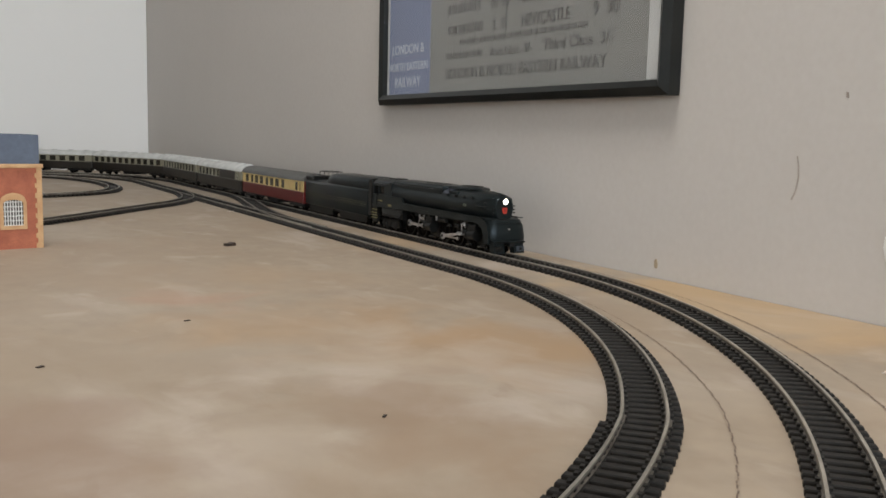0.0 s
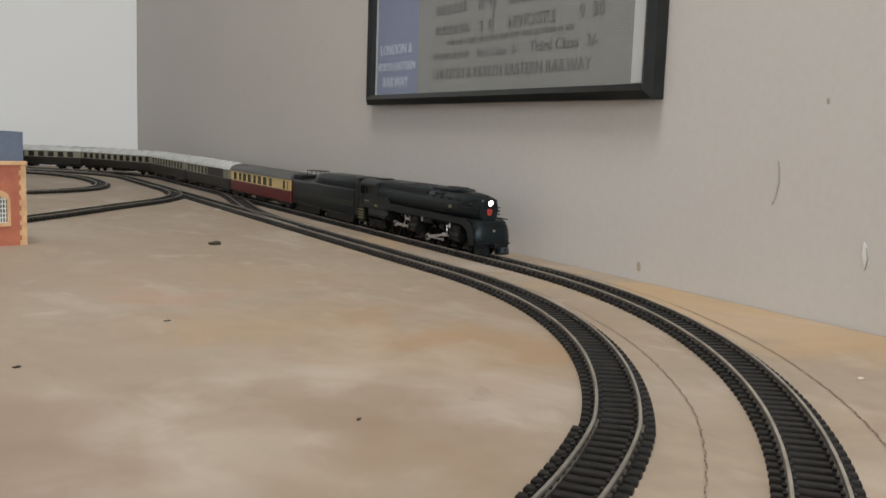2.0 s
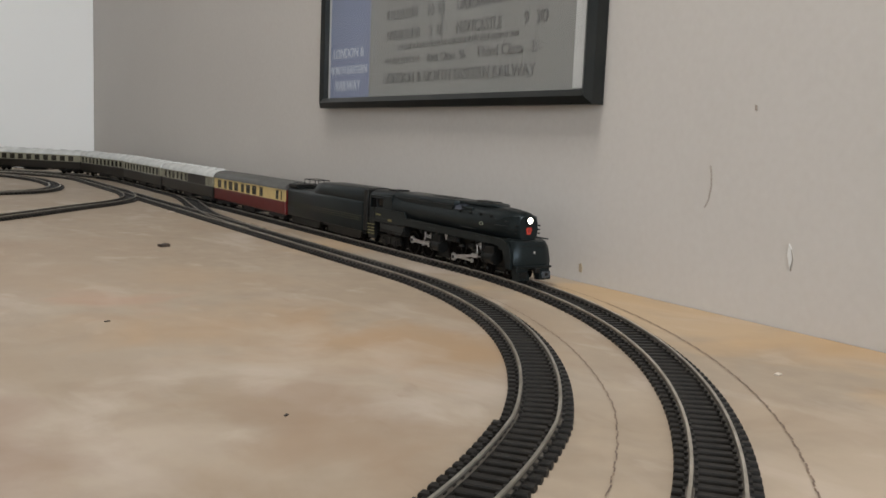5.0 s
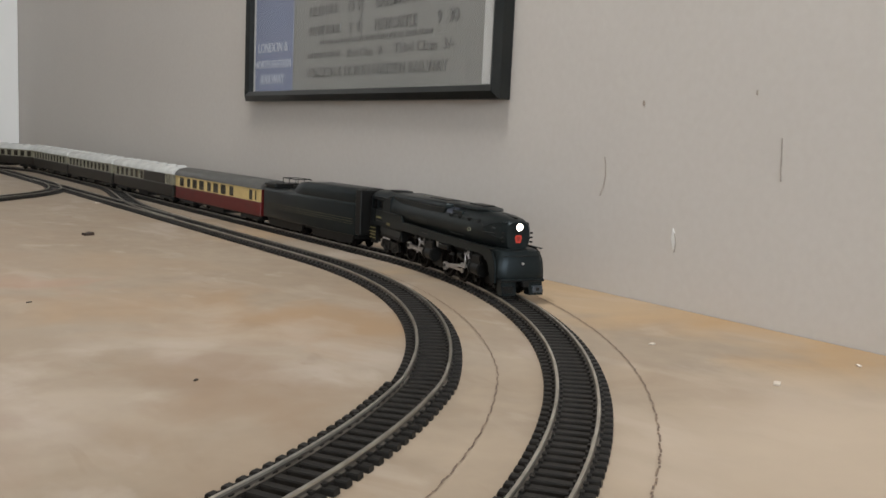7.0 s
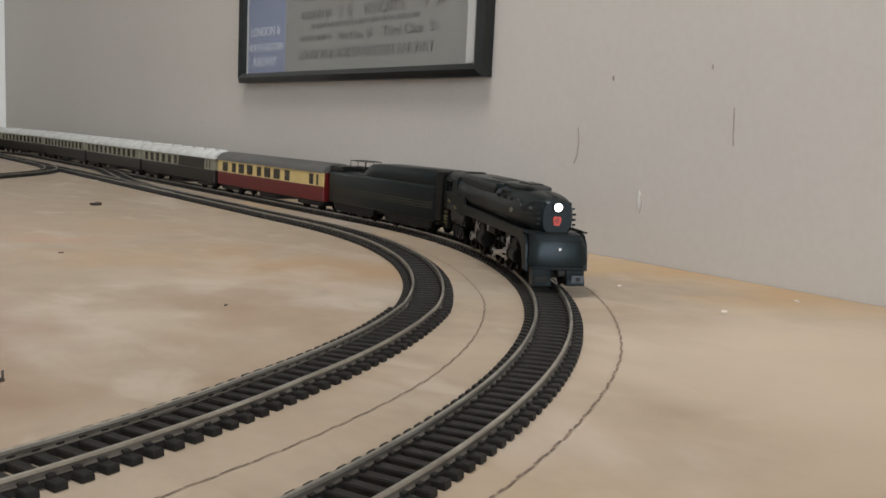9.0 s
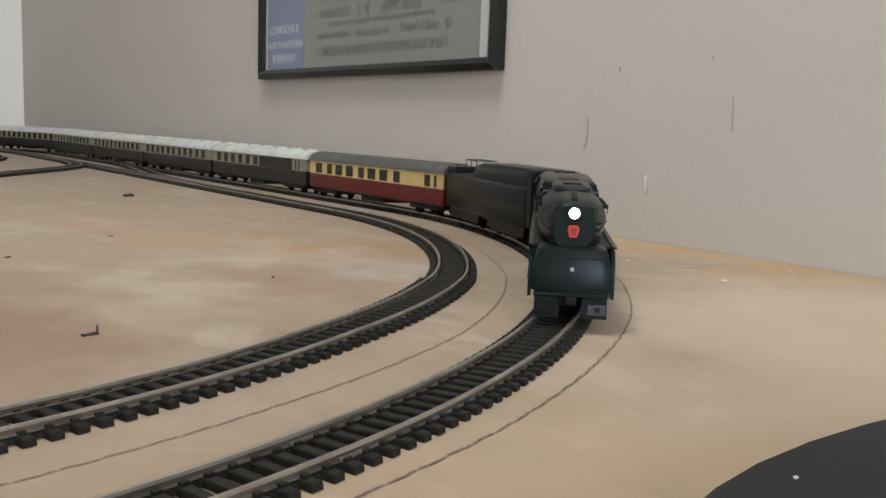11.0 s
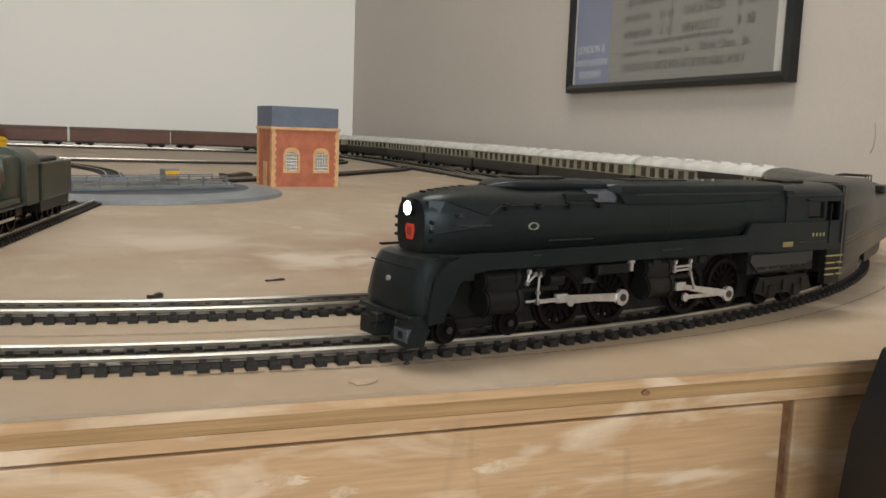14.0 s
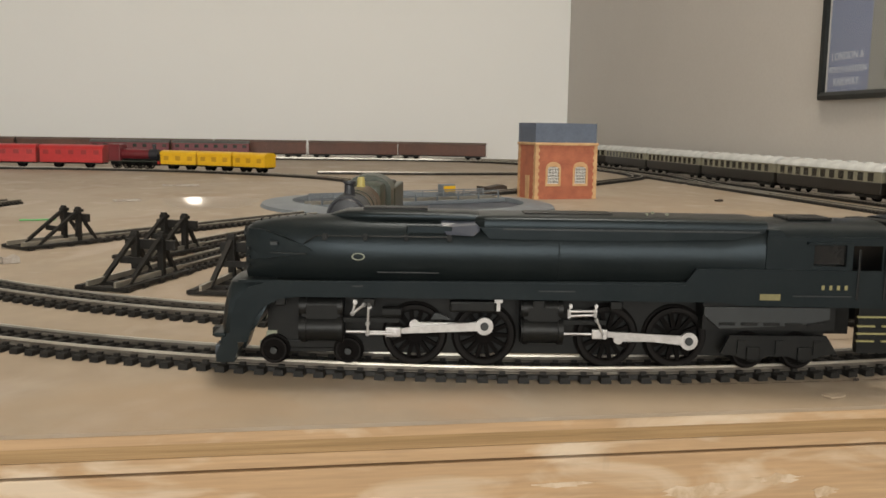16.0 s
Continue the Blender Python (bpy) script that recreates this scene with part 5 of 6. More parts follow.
        for x in (-0.1905, -0.2090):
            part("axle_box", box(bmesh.new(), x - 0.0024, x + 0.0024, min(s * 0.0142, s * 0.0152), max(s * 0.0142, s * 0.0152), 0.0038, 0.0088, bevel=0.0004), LOCO_DULL, truck)
        for x in (-0.1860, -0.1998, -0.2135):
            part("spring", box(bmesh.new(), x - 0.0013, x + 0.0013, min(s * 0.0142, s * 0.0149), max(s * 0.0142, s * 0.0149), 0.0062, 0.0112), LOCO_DULL, truck)
    for x in AXLES:
        gear["wheels"].append((wheelset(e, x, R_DRIVE, spokes=14, name="driving_axle"), x, R_DRIVE))
    for gi, (px, xa, xb) in enumerate(((-0.050, AXLES[0], AXLES[1]), (-0.1255, AXLES[2], AXLES[3]))):
        for s in (-1, 1):
            bm = bmesh.new()
            ln = abs(xb - xa)
            box(bm, -ln, 0, -0.0004, 0.0004, -0.0008, 0.0008)
            for k in (0, -ln):
                cyl(bm, (k, -0.0005, 0), (k, 0.0005, 0), 0.0018, n=14)
            rod = part("side_rod", bm, ROD, e, "silver side rod")
            gear["side_rods"].append((rod, xa, s))
            bm = bmesh.new()
            ln = 0.0328
            prism(bm, [(0, -0.0017), (0, 0.0017), (ln, 0.0009), (ln, -0.0009)], -0.0004, 0.0004)
            cyl(bm, (0, -0.0006, 0), (0, 0.0009, 0), 0.0032, n=20)
            cyl(bm, (ln, -0.0005, 0), (ln, 0.0005, 0), 0.0013, n=12)
            rod = part("main_rod", bm, ROD, e, "silver main rod")
            part("crank_pin", cyl(bmesh.new(), (0, min(0, s * 0.0014), 0), (0, max(0, s * 0.0014), 0), 0.0015, n=14), GREY_PLATE, rod)
            gear["main_rods"].append((rod, xb, s, ln))
            bm = bmesh.new()
            cyl(bm, (0, 0, 0), (0.0165, 0, 0), 0.0005, n=8)
            box(bm, -0.0030, 0.0025, -0.0010, 0.0010, -0.0016, 0.0018, bevel=0.0003)
            cross = part("crosshead", bm, ROD, e, "silver crosshead and piston rod")
            gear["pistons"].append((cross, xb, s, ln))
    return e, gear


def tender():
    t = tagged(empty("tender"), "long black tender with faint yellow stripes", "tender")
    L = 0.190

    def sec(x, hw, z0, z1, r=0.004):
        pts = []
        for cy, cz, a0 in ((hw - r, z1 - r, 0), (-(hw - r), z1 - r, 90), (-(hw - r * 0.3), z0 + r * 0.3, 180), (hw - r * 0.3, z0 + r * 0.3, 270)):
            rr = r if cz > (z0 + z1) / 2 else r * 0.3
            for k in range(5):
                a = radians(a0 + 22.5 * k)
                pts.append((x, cy + rr * math.cos(a), cz + rr * math.sin(a)))
        return pts
    part("tank", loft(bmesh.new(), [sec(-0.003, 0.0170, 0.0115, 0.0425), sec(-0.005, 0.0178, 0.0115, 0.0425), sec(-L + 0.003, 0.0178, 0.0115, 0.0425), sec(-L, 0.0165, 0.0115, 0.0420)]), LOCO_BLACK, t, smooth=True)
    part("coal_bunker", loft(bmesh.new(), [sec(-0.003, 0.0165, 0.040, 0.0535, 0.006), sec(-0.006, 0.0172, 0.040, 0.0538, 0.006), sec(-0.100, 0.0172, 0.040, 0.0535, 0.006), sec(-0.114, 0.0168, 0.040, 0.0522, 0.006), sec(-0.130, 0.0150, 0.040, 0.0470, 0.0045), sec(-0.142, 0.0120, 0.040, 0.0440, 0.002)]), LOCO_BLACK, t, smooth=True)
    part("rear_bulkhead", box(bmesh.new(), -L + 0.001, -L + 0.026, -0.0165, 0.0165, 0.0420, 0.0470, bevel=0.0012), LOCO_DULL, t)
    bm = bmesh.new()
    for s in (-1, 1):
        for x in (-0.134, -0.148, -0.162):
            cyl(bm, (x, s * 0.0085, 0.0420), (x, s * 0.0085, 0.0535), 0.0004, n=6)
        cyl(bm, (-0.133, s * 0.0085, 0.0533), (-0.163, s * 0.0085, 0.0533), 0.0004, n=6)
    for x in (-0.134, -0.162):
        cyl(bm, (x, -0.0085, 0.0533), (x, 0.0085, 0.0533), 0.0004, n=6)
    part("deck_rail", bm, LOCO_DULL, t)
    part("hatch", cyl(bmesh.new(), (-0.150, 0, 0.0420), (-0.150, 0, 0.0465), 0.0028, n=14), LOCO_DULL, t)
    for s in (-1, 1):
        for z, h in ((0.0262, 0.0004), (0.0240, 0.0004), (0.0220, 0.0003)):
            part("stripe", box(bmesh.new(), -L + 0.006, -0.006, min(s * 0.0178, s * 0.01795), max(s * 0.0178, s * 0.01795), z, z + h), mat("faint_lining", (0.07, 0.065, 0.035), rough=0.5, scale=200) if z > 0.025 and s > 0 else STRIPE, t)
        bm = bmesh.new()
        for x0 in (-0.008, -0.104):
            prism(bm, [(x0, 0.0120), (x0 - 0.078, 0.0120), (x0 - 0.076, 0.0050), (x0 - 0.066, 0.0035), (x0 - 0.010, 0.0035), (x0 - 0.002, 0.0050)], s * 0.0135, s * 0.0152)
        part("truck_frame", bm, LOCO_DULL, t)
    part("underframe", box(bmesh.new(), -L + 0.003, -0.003, -0.0130, 0.0130, 0.0085, 0.0118), LOCO_DULL, t)
    part("drawbar", box(bmesh.new(), -0.004, 0.008, -0.002, 0.002, 0.008, 0.010), LOCO_DULL, t)
    part("diaphragm", box(bmesh.new(), -0.0035, 0.0055, -0.0168, 0.0168, 0.0130, 0.0530, bevel=0.001), LOCO_DULL, t)
    wheels = []
    for x in (-0.018, -0.036, -0.058, -0.076, -0.114, -0.132, -0.154, -0.172):
        wheels.append((wheelset(t, x, 0.0055), x, 0.0055))
    return t, wheels


STRIPE = mat("stripe_gold", (0.075, 0.065, 0.03), rough=0.5, scale=200)


# ---- coaches ----
COACH_LEN, COACH_PITCH = 0.2510, 0.2620


def coach_shell(name, label, lower, upper, roof, spans, roof_label, vents, group=""):
    """A bogie coach: lower and upper sides, windows in their openings, roof, underframe, bogies."""
    c = tagged(empty(name), label, "railway coach", group)
    L, hw = COACH_LEN, 0.0172
    z0, zw, z1, zr = 0.0100, 0.0250, 0.0385, 0.0485
    part("lower_side", box(bmesh.new(), -L, 0, -hw, hw, z0, zw, bevel=0.0008), lower, c)
    for s in (-1, 1):
        y0, y1 = sorted((s * hw, s * (hw - 0.0012)))
        bm = bmesh.new()
        box(bm, -L, 0, y0, y1, zw, zw + 0.0009)
        box(bm, -L, 0, y0, y1, z1 - 0.0018, z1)
        cursor = 0.0
        for a, w in spans:
            box(bm, -a, -cursor, y0, y1, zw + 0.0009, z1 - 0.0018)
            cursor = a + w
        box(bm, -L, -cursor, y0, y1, zw + 0.0009, z1 - 0.0018)
        part("upper_side", bm, upper, c)
        for a, w in spans:
            yy0, yy1 = sorted((s * (hw - 0.0006), s * (hw - 0.0010)))
            part("window", box(bmesh.new(), -a - w, -a, yy0, yy1, zw + 0.0006, z1 - 0.0015), GLASS_DARK, c)
    for x in (-L, -0.0012):
        part("end_wall", box(bmesh.new(), x, x + 0.0012, -hw + 0.0013, hw - 0.0013, zw, z1), upper if lower is UMBER else lower, c)
    rings = []
    for x, k in ((0.0012, 0.93), (0.0, 1.0), (-L, 1.0), (-L - 0.0012, 0.93)):
        ring = [(x, -(hw + 0.0008), z1), (x, hw + 0.0008, z1)]
        for i in range(1, 12):
            a = math.pi * i / 12
            ring.append((x, (hw + 0.0008) * math.cos(a), z1 + (zr - z1) * k * math.sin(a) ** 0.8))
        rings.append(ring)
    part("roof", loft(bmesh.new(), rings), roof, c, roof_label, smooth=True)
    for i in range(vents):
        x = -L * (i + 0.5) / vents
        part("roof_vent", box(bmesh.new(), x - 0.0035, x + 0.0035, -0.0062, 0.0062, zr - 0.0012, zr + 0.0012, bevel=0.0006), roof, c)
    part("underframe", box(bmesh.new(), -L + 0.002, -0.002, -0.0140, 0.0140, 0.0080, 0.0102), LOCO_DULL, c)
    part("battery_box", box(bmesh.new(), -L * 0.58, -L * 0.42, -0.0135, 0.0135, 0.0035, 0.0085), LOCO_DULL, c)
    for s in (-1, 1):
        for a, b in ((0.25, 0.40), (0.75, 0.60)):
            part("truss_rod", cyl(bmesh.new(), (-L * a, s * 0.013, 0.0080), (-L * b, s * 0.013, 0.0045), 0.0005, n=6), LOCO_DULL, c)
    for x in (-0.032, -L + 0.032):
        bogie = part("bogie", box(bmesh.new(), x - 0.024, x + 0.024, -0.0148, 0.0148, 0.0048, 0.0080, bevel=0.0008), LOCO_DULL, c)
        for dx in (-0.0155, 0.0155):
            w = wheelset(c, x + dx, 0.0060, name="axle")
    for x, d in ((0.0, 1), (-L, -1)):
        for s in (-1, 1):
            part("buffer", cyl(bmesh.new(), (x, s * 0.0085, 0.0125), (x + d * 0.004, s * 0.0085, 0.0125), 0.0018, n=10), LOCO_DULL, c)
        part("coupling", box(bmesh.new(), min(x, x + d * 0.006), max(x, x + d * 0.006), -0.0015, 0.0015, 0.0075, 0.0095), LOCO_DULL, c)
        part("gangway", box(bmesh.new(), min(x, x + d * 0.0035), max(x, x + d * 0.0035), -0.0065, 0.0065, 0.0120, 0.0390, bevel=0.0006), LOCO_DULL, c)
    return c


def coaches():
    even = [(0.016 + 0.0214 * k, 0.0132) for k in range(11)]
    red = coach_shell("crimson_coach", "crimson and cream coach with a grey roof", CRIMSON, CREAM, ROOF_GREY, [(0.010, 0.005), (0.020, 0.010)] + [(0.0700 + 0.0218 * k, 0.0160 if k % 3 else 0.0125) for k in range(8)], "plain grey roof", 0)
    brake = coach_shell("brown_brake_coach", "umber and cream brake coach with a white roof", UMBER, CREAM_DULL, ROOF_WHITE, [(0.012, 0.004), (0.020, 0.004)] + [(0.118 + 0.0214 * k, 0.0132) for k in range(6)], "dirty white roof", 7)
    for s in (-1, 1):
        y0, y1 = sorted((s * 0.0172, s * 0.0176))
        part("brown_panel", box(bmesh.new(), -0.112, -0.029, y0, y1, 0.0252, 0.0384), UMBER, brake, "plain brown side panel")
    plain = coach_shell("brown_parlour_coach", "umber and cream parlour coach with a white roof", UMBER, CREAM_DULL, ROOF_WHITE, even, "dirty white roof", 7, "brown and cream coaches of the train")
    rest = [plain] + [copy_thing(plain, Matrix()) for _ in range(5)]
    return [red, brake] + rest


# ---- stock that stands still ----
def samples_at(samples, s):
    k = max(0, min(len(samples) - 1, int(s / 0.006)))
    return samples[k]


def put_on(ob, samples, front, length):
    p, q = samples_at(samples, front - 0.2 * length)[0], samples_at(samples, front - 0.8 * length)[0]
    d = (p - q).normalized()
    o = p + d * 0.2 * length
    ob.matrix_basis = pose(o.x, o.y, RAIL_TOP, 0, 0, math.degrees(math.atan2(d.y, d.x)))


def long_van():
    v = tagged(empty("brown_van"), "brown bogie van with ribbed sides", "railway van", "brown vans on the far siding")
    L, hw = 0.238, 0.0168
    part("body", box(bmesh.new(), -L, 0, -hw, hw, 0.0095, 0.0390, bevel=0.001), WAGON_BROWN, v)
    for s in (-1, 1):
        bm = bmesh.new()
        y0, y1 = sorted((s * hw, s * (hw + 0.0005)))
        for k in range(17):
            x = -0.004 - k * (L - 0.008) / 16
            box(bm, x - 0.0005, x + 0.0005, y0, y1, 0.0100, 0.0385)
        part("ribs", bm, WAGON_BROWN, v)
        part("sliding_door", box(bmesh.new(), -L * 0.56, -L * 0.44, min(s * hw, s * (hw + 0.0009)), max(s * hw, s * (hw + 0.0009)), 0.0105, 0.0370), WAGON_BROWN, v)
    rings = [[(x, hw * 1.03 * math.cos(math.pi * i / 10), 0.0388 + 0.0062 * math.sin(math.pi * i / 10)) for i in range(11)] for x in (0.001, -L - 0.001)]
    part("roof", loft(bmesh.new(), rings), mat("dusty_van_roof", (0.12, 0.075, 0.06), rough=0.6, scale=30), v, smooth=True)
    part("underframe", box(bmesh.new(), -L + 0.002, -0.002, -0.0135, 0.0135, 0.0070, 0.0096), LOCO_DULL, v)
    for x in (-0.034, -L + 0.034):
        part("bogie", box(bmesh.new(), x - 0.022, x + 0.022, -0.0146, 0.0146, 0.0040, 0.0070, bevel=0.0008), LOCO_DULL, v)
        for dx in (-0.014, 0.014):
            wheelset(v, x + dx, 0.0058, name="axle")
    part("coupling", box(bmesh.new(), -L - 0.005, 0.004, -0.001, 0.001, 0.0072, 0.0088), LOCO_DULL, v)
    return v


def short_coach(name, label, material, L, group, roof=None, top=0.0360):
    c = tagged(empty(name), label, "railway coach", group)
    hw = 0.0165
    part("body", box(bmesh.new(), -L, 0, -hw, hw, 0.0095, top, bevel=0.001), material, c)
    rings = [[(x, hw * 1.03 * math.cos(math.pi * i / 10), top - 0.0002 + 0.0068 * math.sin(math.pi * i / 10)) for i in range(11)] for x in (0.001, -L - 0.001)]
    part("roof", loft(bmesh.new(), rings), roof or material, c, smooth=True)
    for s in (-1, 1):
        n = int(L / 0.022)
        for k in range(n):
            x = -L * (k + 0.5) / n
            y0, y1 = sorted((s * (hw - 0.0002), s * (hw + 0.0002)))
            part("window", box(bmesh.new(), x - 0.005, x + 0.005, y0, y1, top - 0.0115, top - 0.0035), GLASS_DARK if roof else mat_dark_of(material), c)
    part("underframe", box(bmesh.new(), -L + 0.002, -0.002, -0.0135, 0.0135, 0.0070, 0.0096), LOCO_DULL, c)
    for x in (-0.25 * L, -0.75 * L):
        wheelset(c, x, 0.0060, name="axle")
    part("coupling", box(bmesh.new(), -L - 0.004, 0.004, -0.001, 0.001, 0.0072, 0.0088), LOCO_DULL, c)
    return c


DARKS = {}


# darker copy of the body colour, painting recess shade on flat windows
def mat_dark_of(material):
    if material.name not in DARKS:
        DARKS[material.name] = mat("recess_shade_" + material.name, (0.30, 0.024, 0.024) if "red" in material.name else (0.52, 0.27, 0.012), rough=0.4, scale=40)
    return DARKS[material.name]


def tank_engine(name, label, body, frame_mat):
    """A small tender engine seen from afar."""
    t = tagged(empty(name), label, "locomotive")
    part("boiler", cyl(bmesh.new(), (-0.012, 0, 0.026), (-0.075, 0, 0.026), 0.0098, n=20), body, t, smooth=True)
    part("smokebox", cyl(bmesh.new(), (-0.006, 0, 0.026), (-0.022, 0, 0.026), 0.0102, n=20), SMOKEBOX, t, smooth=True)
    part("chimney", cyl(bmesh.new(), (-0.014, 0, 0.034), (-0.014, 0, 0.045), 0.0030, 0.0036, n=14), SMOKEBOX, t)
    part("cab", box(bmesh.new(), -0.098, -0.075, -0.0155, 0.0155, 0.013, 0.045, bevel=0.0015), body, t)
    part("running_plate", box(bmesh.new(), -0.100, 0, -0.0160, 0.0160, 0.0130, 0.0145), frame_mat, t)
    part("buffer_beam", box(bmesh.new(), -0.002, 0.0005, -0.0160, 0.0160, 0.0095, 0.0150), BEAM_RED, t)
    for x in (-0.025, -0.045, -0.065, -0.088):
        wheelset(t, x, 0.0080 if x != -0.088 else 0.005, spokes=10, name="axle")
    part("frame", box(bmesh.new(), -0.098, -0.003, -0.006, 0.006, 0.006, 0.0260), LOCO_DULL, t)
    return t


def green_engine():
    """The tender engine on the shed road behind its buffer stop."""
    g = tagged(empty("green_tender_engine"), "weathered green tender engine with brown boiler on a shed road", "locomotive")
    part("smokebox", cyl(bmesh.new(), (-0.014, 0, 0.0320), (-0.038, 0, 0.0320), 0.0120, n=28), SMOKEBOX, g, smooth=True)
    part("smokebox_door", loft(bmesh.new(), [[(x, r * math.cos(2 * math.pi * i / 24), 0.0320 + r * math.sin(2 * math.pi * i / 24)) for i in range(24)] for x, r in ((-0.0140, 0.0108), (-0.0122, 0.0098), (-0.0112, 0.0060), (-0.0109, 0.0010))]), SMOKEBOX, g, smooth=True)
    part("boiler", cyl(bmesh.new(), (-0.038, 0, 0.0322), (-0.092, 0, 0.0335), 0.0112, 0.0122, n=28), BROWN_LOCO, g, "tarnished brown boiler", smooth=True)
    part("firebox", box(bmesh.new(), -0.124, -0.090, -0.0130, 0.0130, 0.0170, 0.0468, bevel=0.0045), GREEN_LOCO, g, smooth=True)
    for x in (-0.0385, -0.055, -0.072, -0.089):
        part("boiler_band", cyl(bmesh.new(), (x, 0, 0.0325), (x - 0.001, 0, 0.0325), 0.01235, n=28), GREEN_LOCO, g)
    part("chimney", loft(bmesh.new(), [[(-0.026 + r * math.cos(2 * math.pi * i / 16), r * math.sin(2 * math.pi * i / 16), z) for i in range(16)] for z, r in ((0.0425, 0.0045), (0.0445, 0.0032), (0.0500, 0.0030), (0.0508, 0.0038), (0.0522, 0.0037))]), SMOKEBOX, g, smooth=True)
    part("dome", cyl(bmesh.new(), (-0.082, 0, 0.0440), (-0.082, 0, 0.0515), 0.0030, 0.0022, n=16), YELLOW_LINE, g, "small brass safety valve cover", smooth=True)
    bm = bmesh.new()
    for s in (-1, 1):
        box(bm, -0.148, -0.122, min(s * 0.0150, s * 0.0162), max(s * 0.0150, s * 0.0162), 0.0150, 0.0400)
    box(bm, -0.1235, -0.122, -0.0150, 0.0150, 0.0150, 0.0420)
    part("cab_sides", bm, GREEN_LOCO, g)
    rings = [[(x, 0.0168 * math.cos(math.pi * i / 10), 0.0400 + 0.0110 * math.sin(math.pi * i / 10)) for i in range(11)] for x in (-0.121, -0.152)]
    part("cab_roof", loft(bmesh.new(), rings), GREEN_LOCO, g, smooth=True)
    part("running_plate", box(bmesh.new(), -0.150, -0.004, -0.0162, 0.0162, 0.0155, 0.0170, bevel=0.0004), SMOKEBOX, g)
    beam = part("buffer_beam", box(bmesh.new(), -0.0040, -0.0015, -0.0168, 0.0168, 0.0095, 0.0165), SMOKEBOX, g)
    for s in (-1, 1):
        part("beam_end", box(bmesh.new(), -0.0016, -0.0011, min(s * 0.0112, s * 0.0168), max(s * 0.0112, s * 0.0168), 0.0100, 0.0160), BEAM_RED, beam, "red end of the buffer beam")
    for s in (-1, 1):
        b = part("buffer", cyl(bmesh.new(), (-0.0015, s * 0.0088, 0.0130), (0.0050, s * 0.0088, 0.0130), 0.0014, n=12), LOCO_DULL, g)
        part("buffer_head", cyl(bmesh.new(), (0.0050, s * 0.0088, 0.0130), (0.0058, s * 0.0088, 0.0130), 0.0032, n=16), LOCO_DULL, b)
        part("splasher", box(bmesh.new(), -0.112, -0.050, min(s * 0.0125, s * 0.0150), max(s * 0.0125, s * 0.0150), 0.0170, 0.0215, bevel=0.001), GREEN_LOCO, g)
        part("cylinder", cyl(bmesh.new(), (-0.020, s * 0.0145, 0.0105), (-0.042, s * 0.0145, 0.0105), 0.0042, n=16), LOCO_DULL, g)
        part("side_rod", box(bmesh.new(), -0.110, -0.060, min(s * 0.0112, s * 0.0120), max(s * 0.0112, s * 0.0120), 0.0078, 0.0095), ROD, g)
    part("frame", box(bmesh.new(), -0.148, -0.006, -0.0060, 0.0060, 0.0070, 0.0260), LOCO_DULL, g)
    for x, r in ((-0.018, 0.0050), (-0.036, 0.0050), (-0.060, 0.0110), (-0.085, 0.0110), (-0.110, 0.0110)):
        wheelset(g, x, r, spokes=12, name="axle")
    part("tender_body", box(bmesh.new(), -0.238, -0.160, -0.0160, 0.0160, 0.0150, 0.0400, bevel=0.0012), GREEN_LOCO, g)
    part("coal", box(bmesh.new(), -0.215, -0.165, -0.0120, 0.0120, 0.0395, 0.0430, bevel=0.002), LOCO_DULL, g)
    part("tender_frame", box(bmesh.new(), -0.236, -0.160, -0.0140, 0.0140, 0.0075, 0.0155), LOCO_DULL, g)
    for x in (-0.172, -0.199, -0.226):
        wheelset(g, x, 0.0075, spokes=10, name="axle")
    return g


# where the first van stands, just round the far curve
VAN_FRONT = -1.22 - 0.3695 * 0.99


def standing_stock():
    first = long_van()
    for k in range(6):
        v = first if k == 0 else copy_thing(first, Matrix())
        s = VAN_FRONT - 0.245 * k
        p, q = inner_at(s - 0.034)[0], inner_at(s - 0.204)[0]
        d = (p - q).normalized()
        o = p + d * 0.034
        v.matrix_basis = pose(o.x, o.y, RAIL_TOP, 0, 0, math.degrees(math.atan2(d.y, d.x)))
    line = smooth_line(COACH_LINE)
    # distance along the line of the yellow end
    near = min(range(len(line)), key=lambda i: (line[i][0] - Vector((-0.283, 1.490))).length) * 0.006
    y = short_coach("yellow_wagon", "bright yellow covered wagon", WAGON_YELLOW, 0.072, "yellow wagons on the curved siding", top=0.0285)
    put_on(y, line, near, 0.072)
    for k in (1, 2):
        put_on(copy_thing(y, Matrix()), line, near - 0.078 * k, 0.072)
    e = tank_engine("small_red_engine", "small dark red and green tender engine among coaches", COACH_DARKRED, GREEN_LOCO)
    put_on(e, line, near - 0.236, 0.1)
    r = short_coach("red_coach", "bright red short coach", COACH_RED, 0.118, "red coaches on the curved siding")
    put_on(r, line, near - 0.345, 0.118)
    for k in range(1, 5):
        put_on(copy_thing(r, Matrix()), line, near - 0.345 - 0.124 * k, 0.118)
    back = smooth_line([(-1.6, 2.245), (-0.6, 2.245), (-0.1, 2.245), (0.16, 2.215)])
    d = short_coach("maroon_coach", "dark maroon coach on the far siding", COACH_DARKRED, 0.19, "maroon coaches on the far siding", ROOF_GREY)
    put_on(d, back, 1.24, 0.19)
    put_on(copy_thing(d, Matrix()), back, 1.04, 0.19)
    g = green_engine()
    a = radians(ROADS[0])
    r0 = 0.524
    g.matrix_basis = pose(TABLE_AT[0] + r0 * math.cos(a), TABLE_AT[1] + r0 * math.sin(a), RAIL_TOP + 0.0002, 0, 0, ROADS[0])


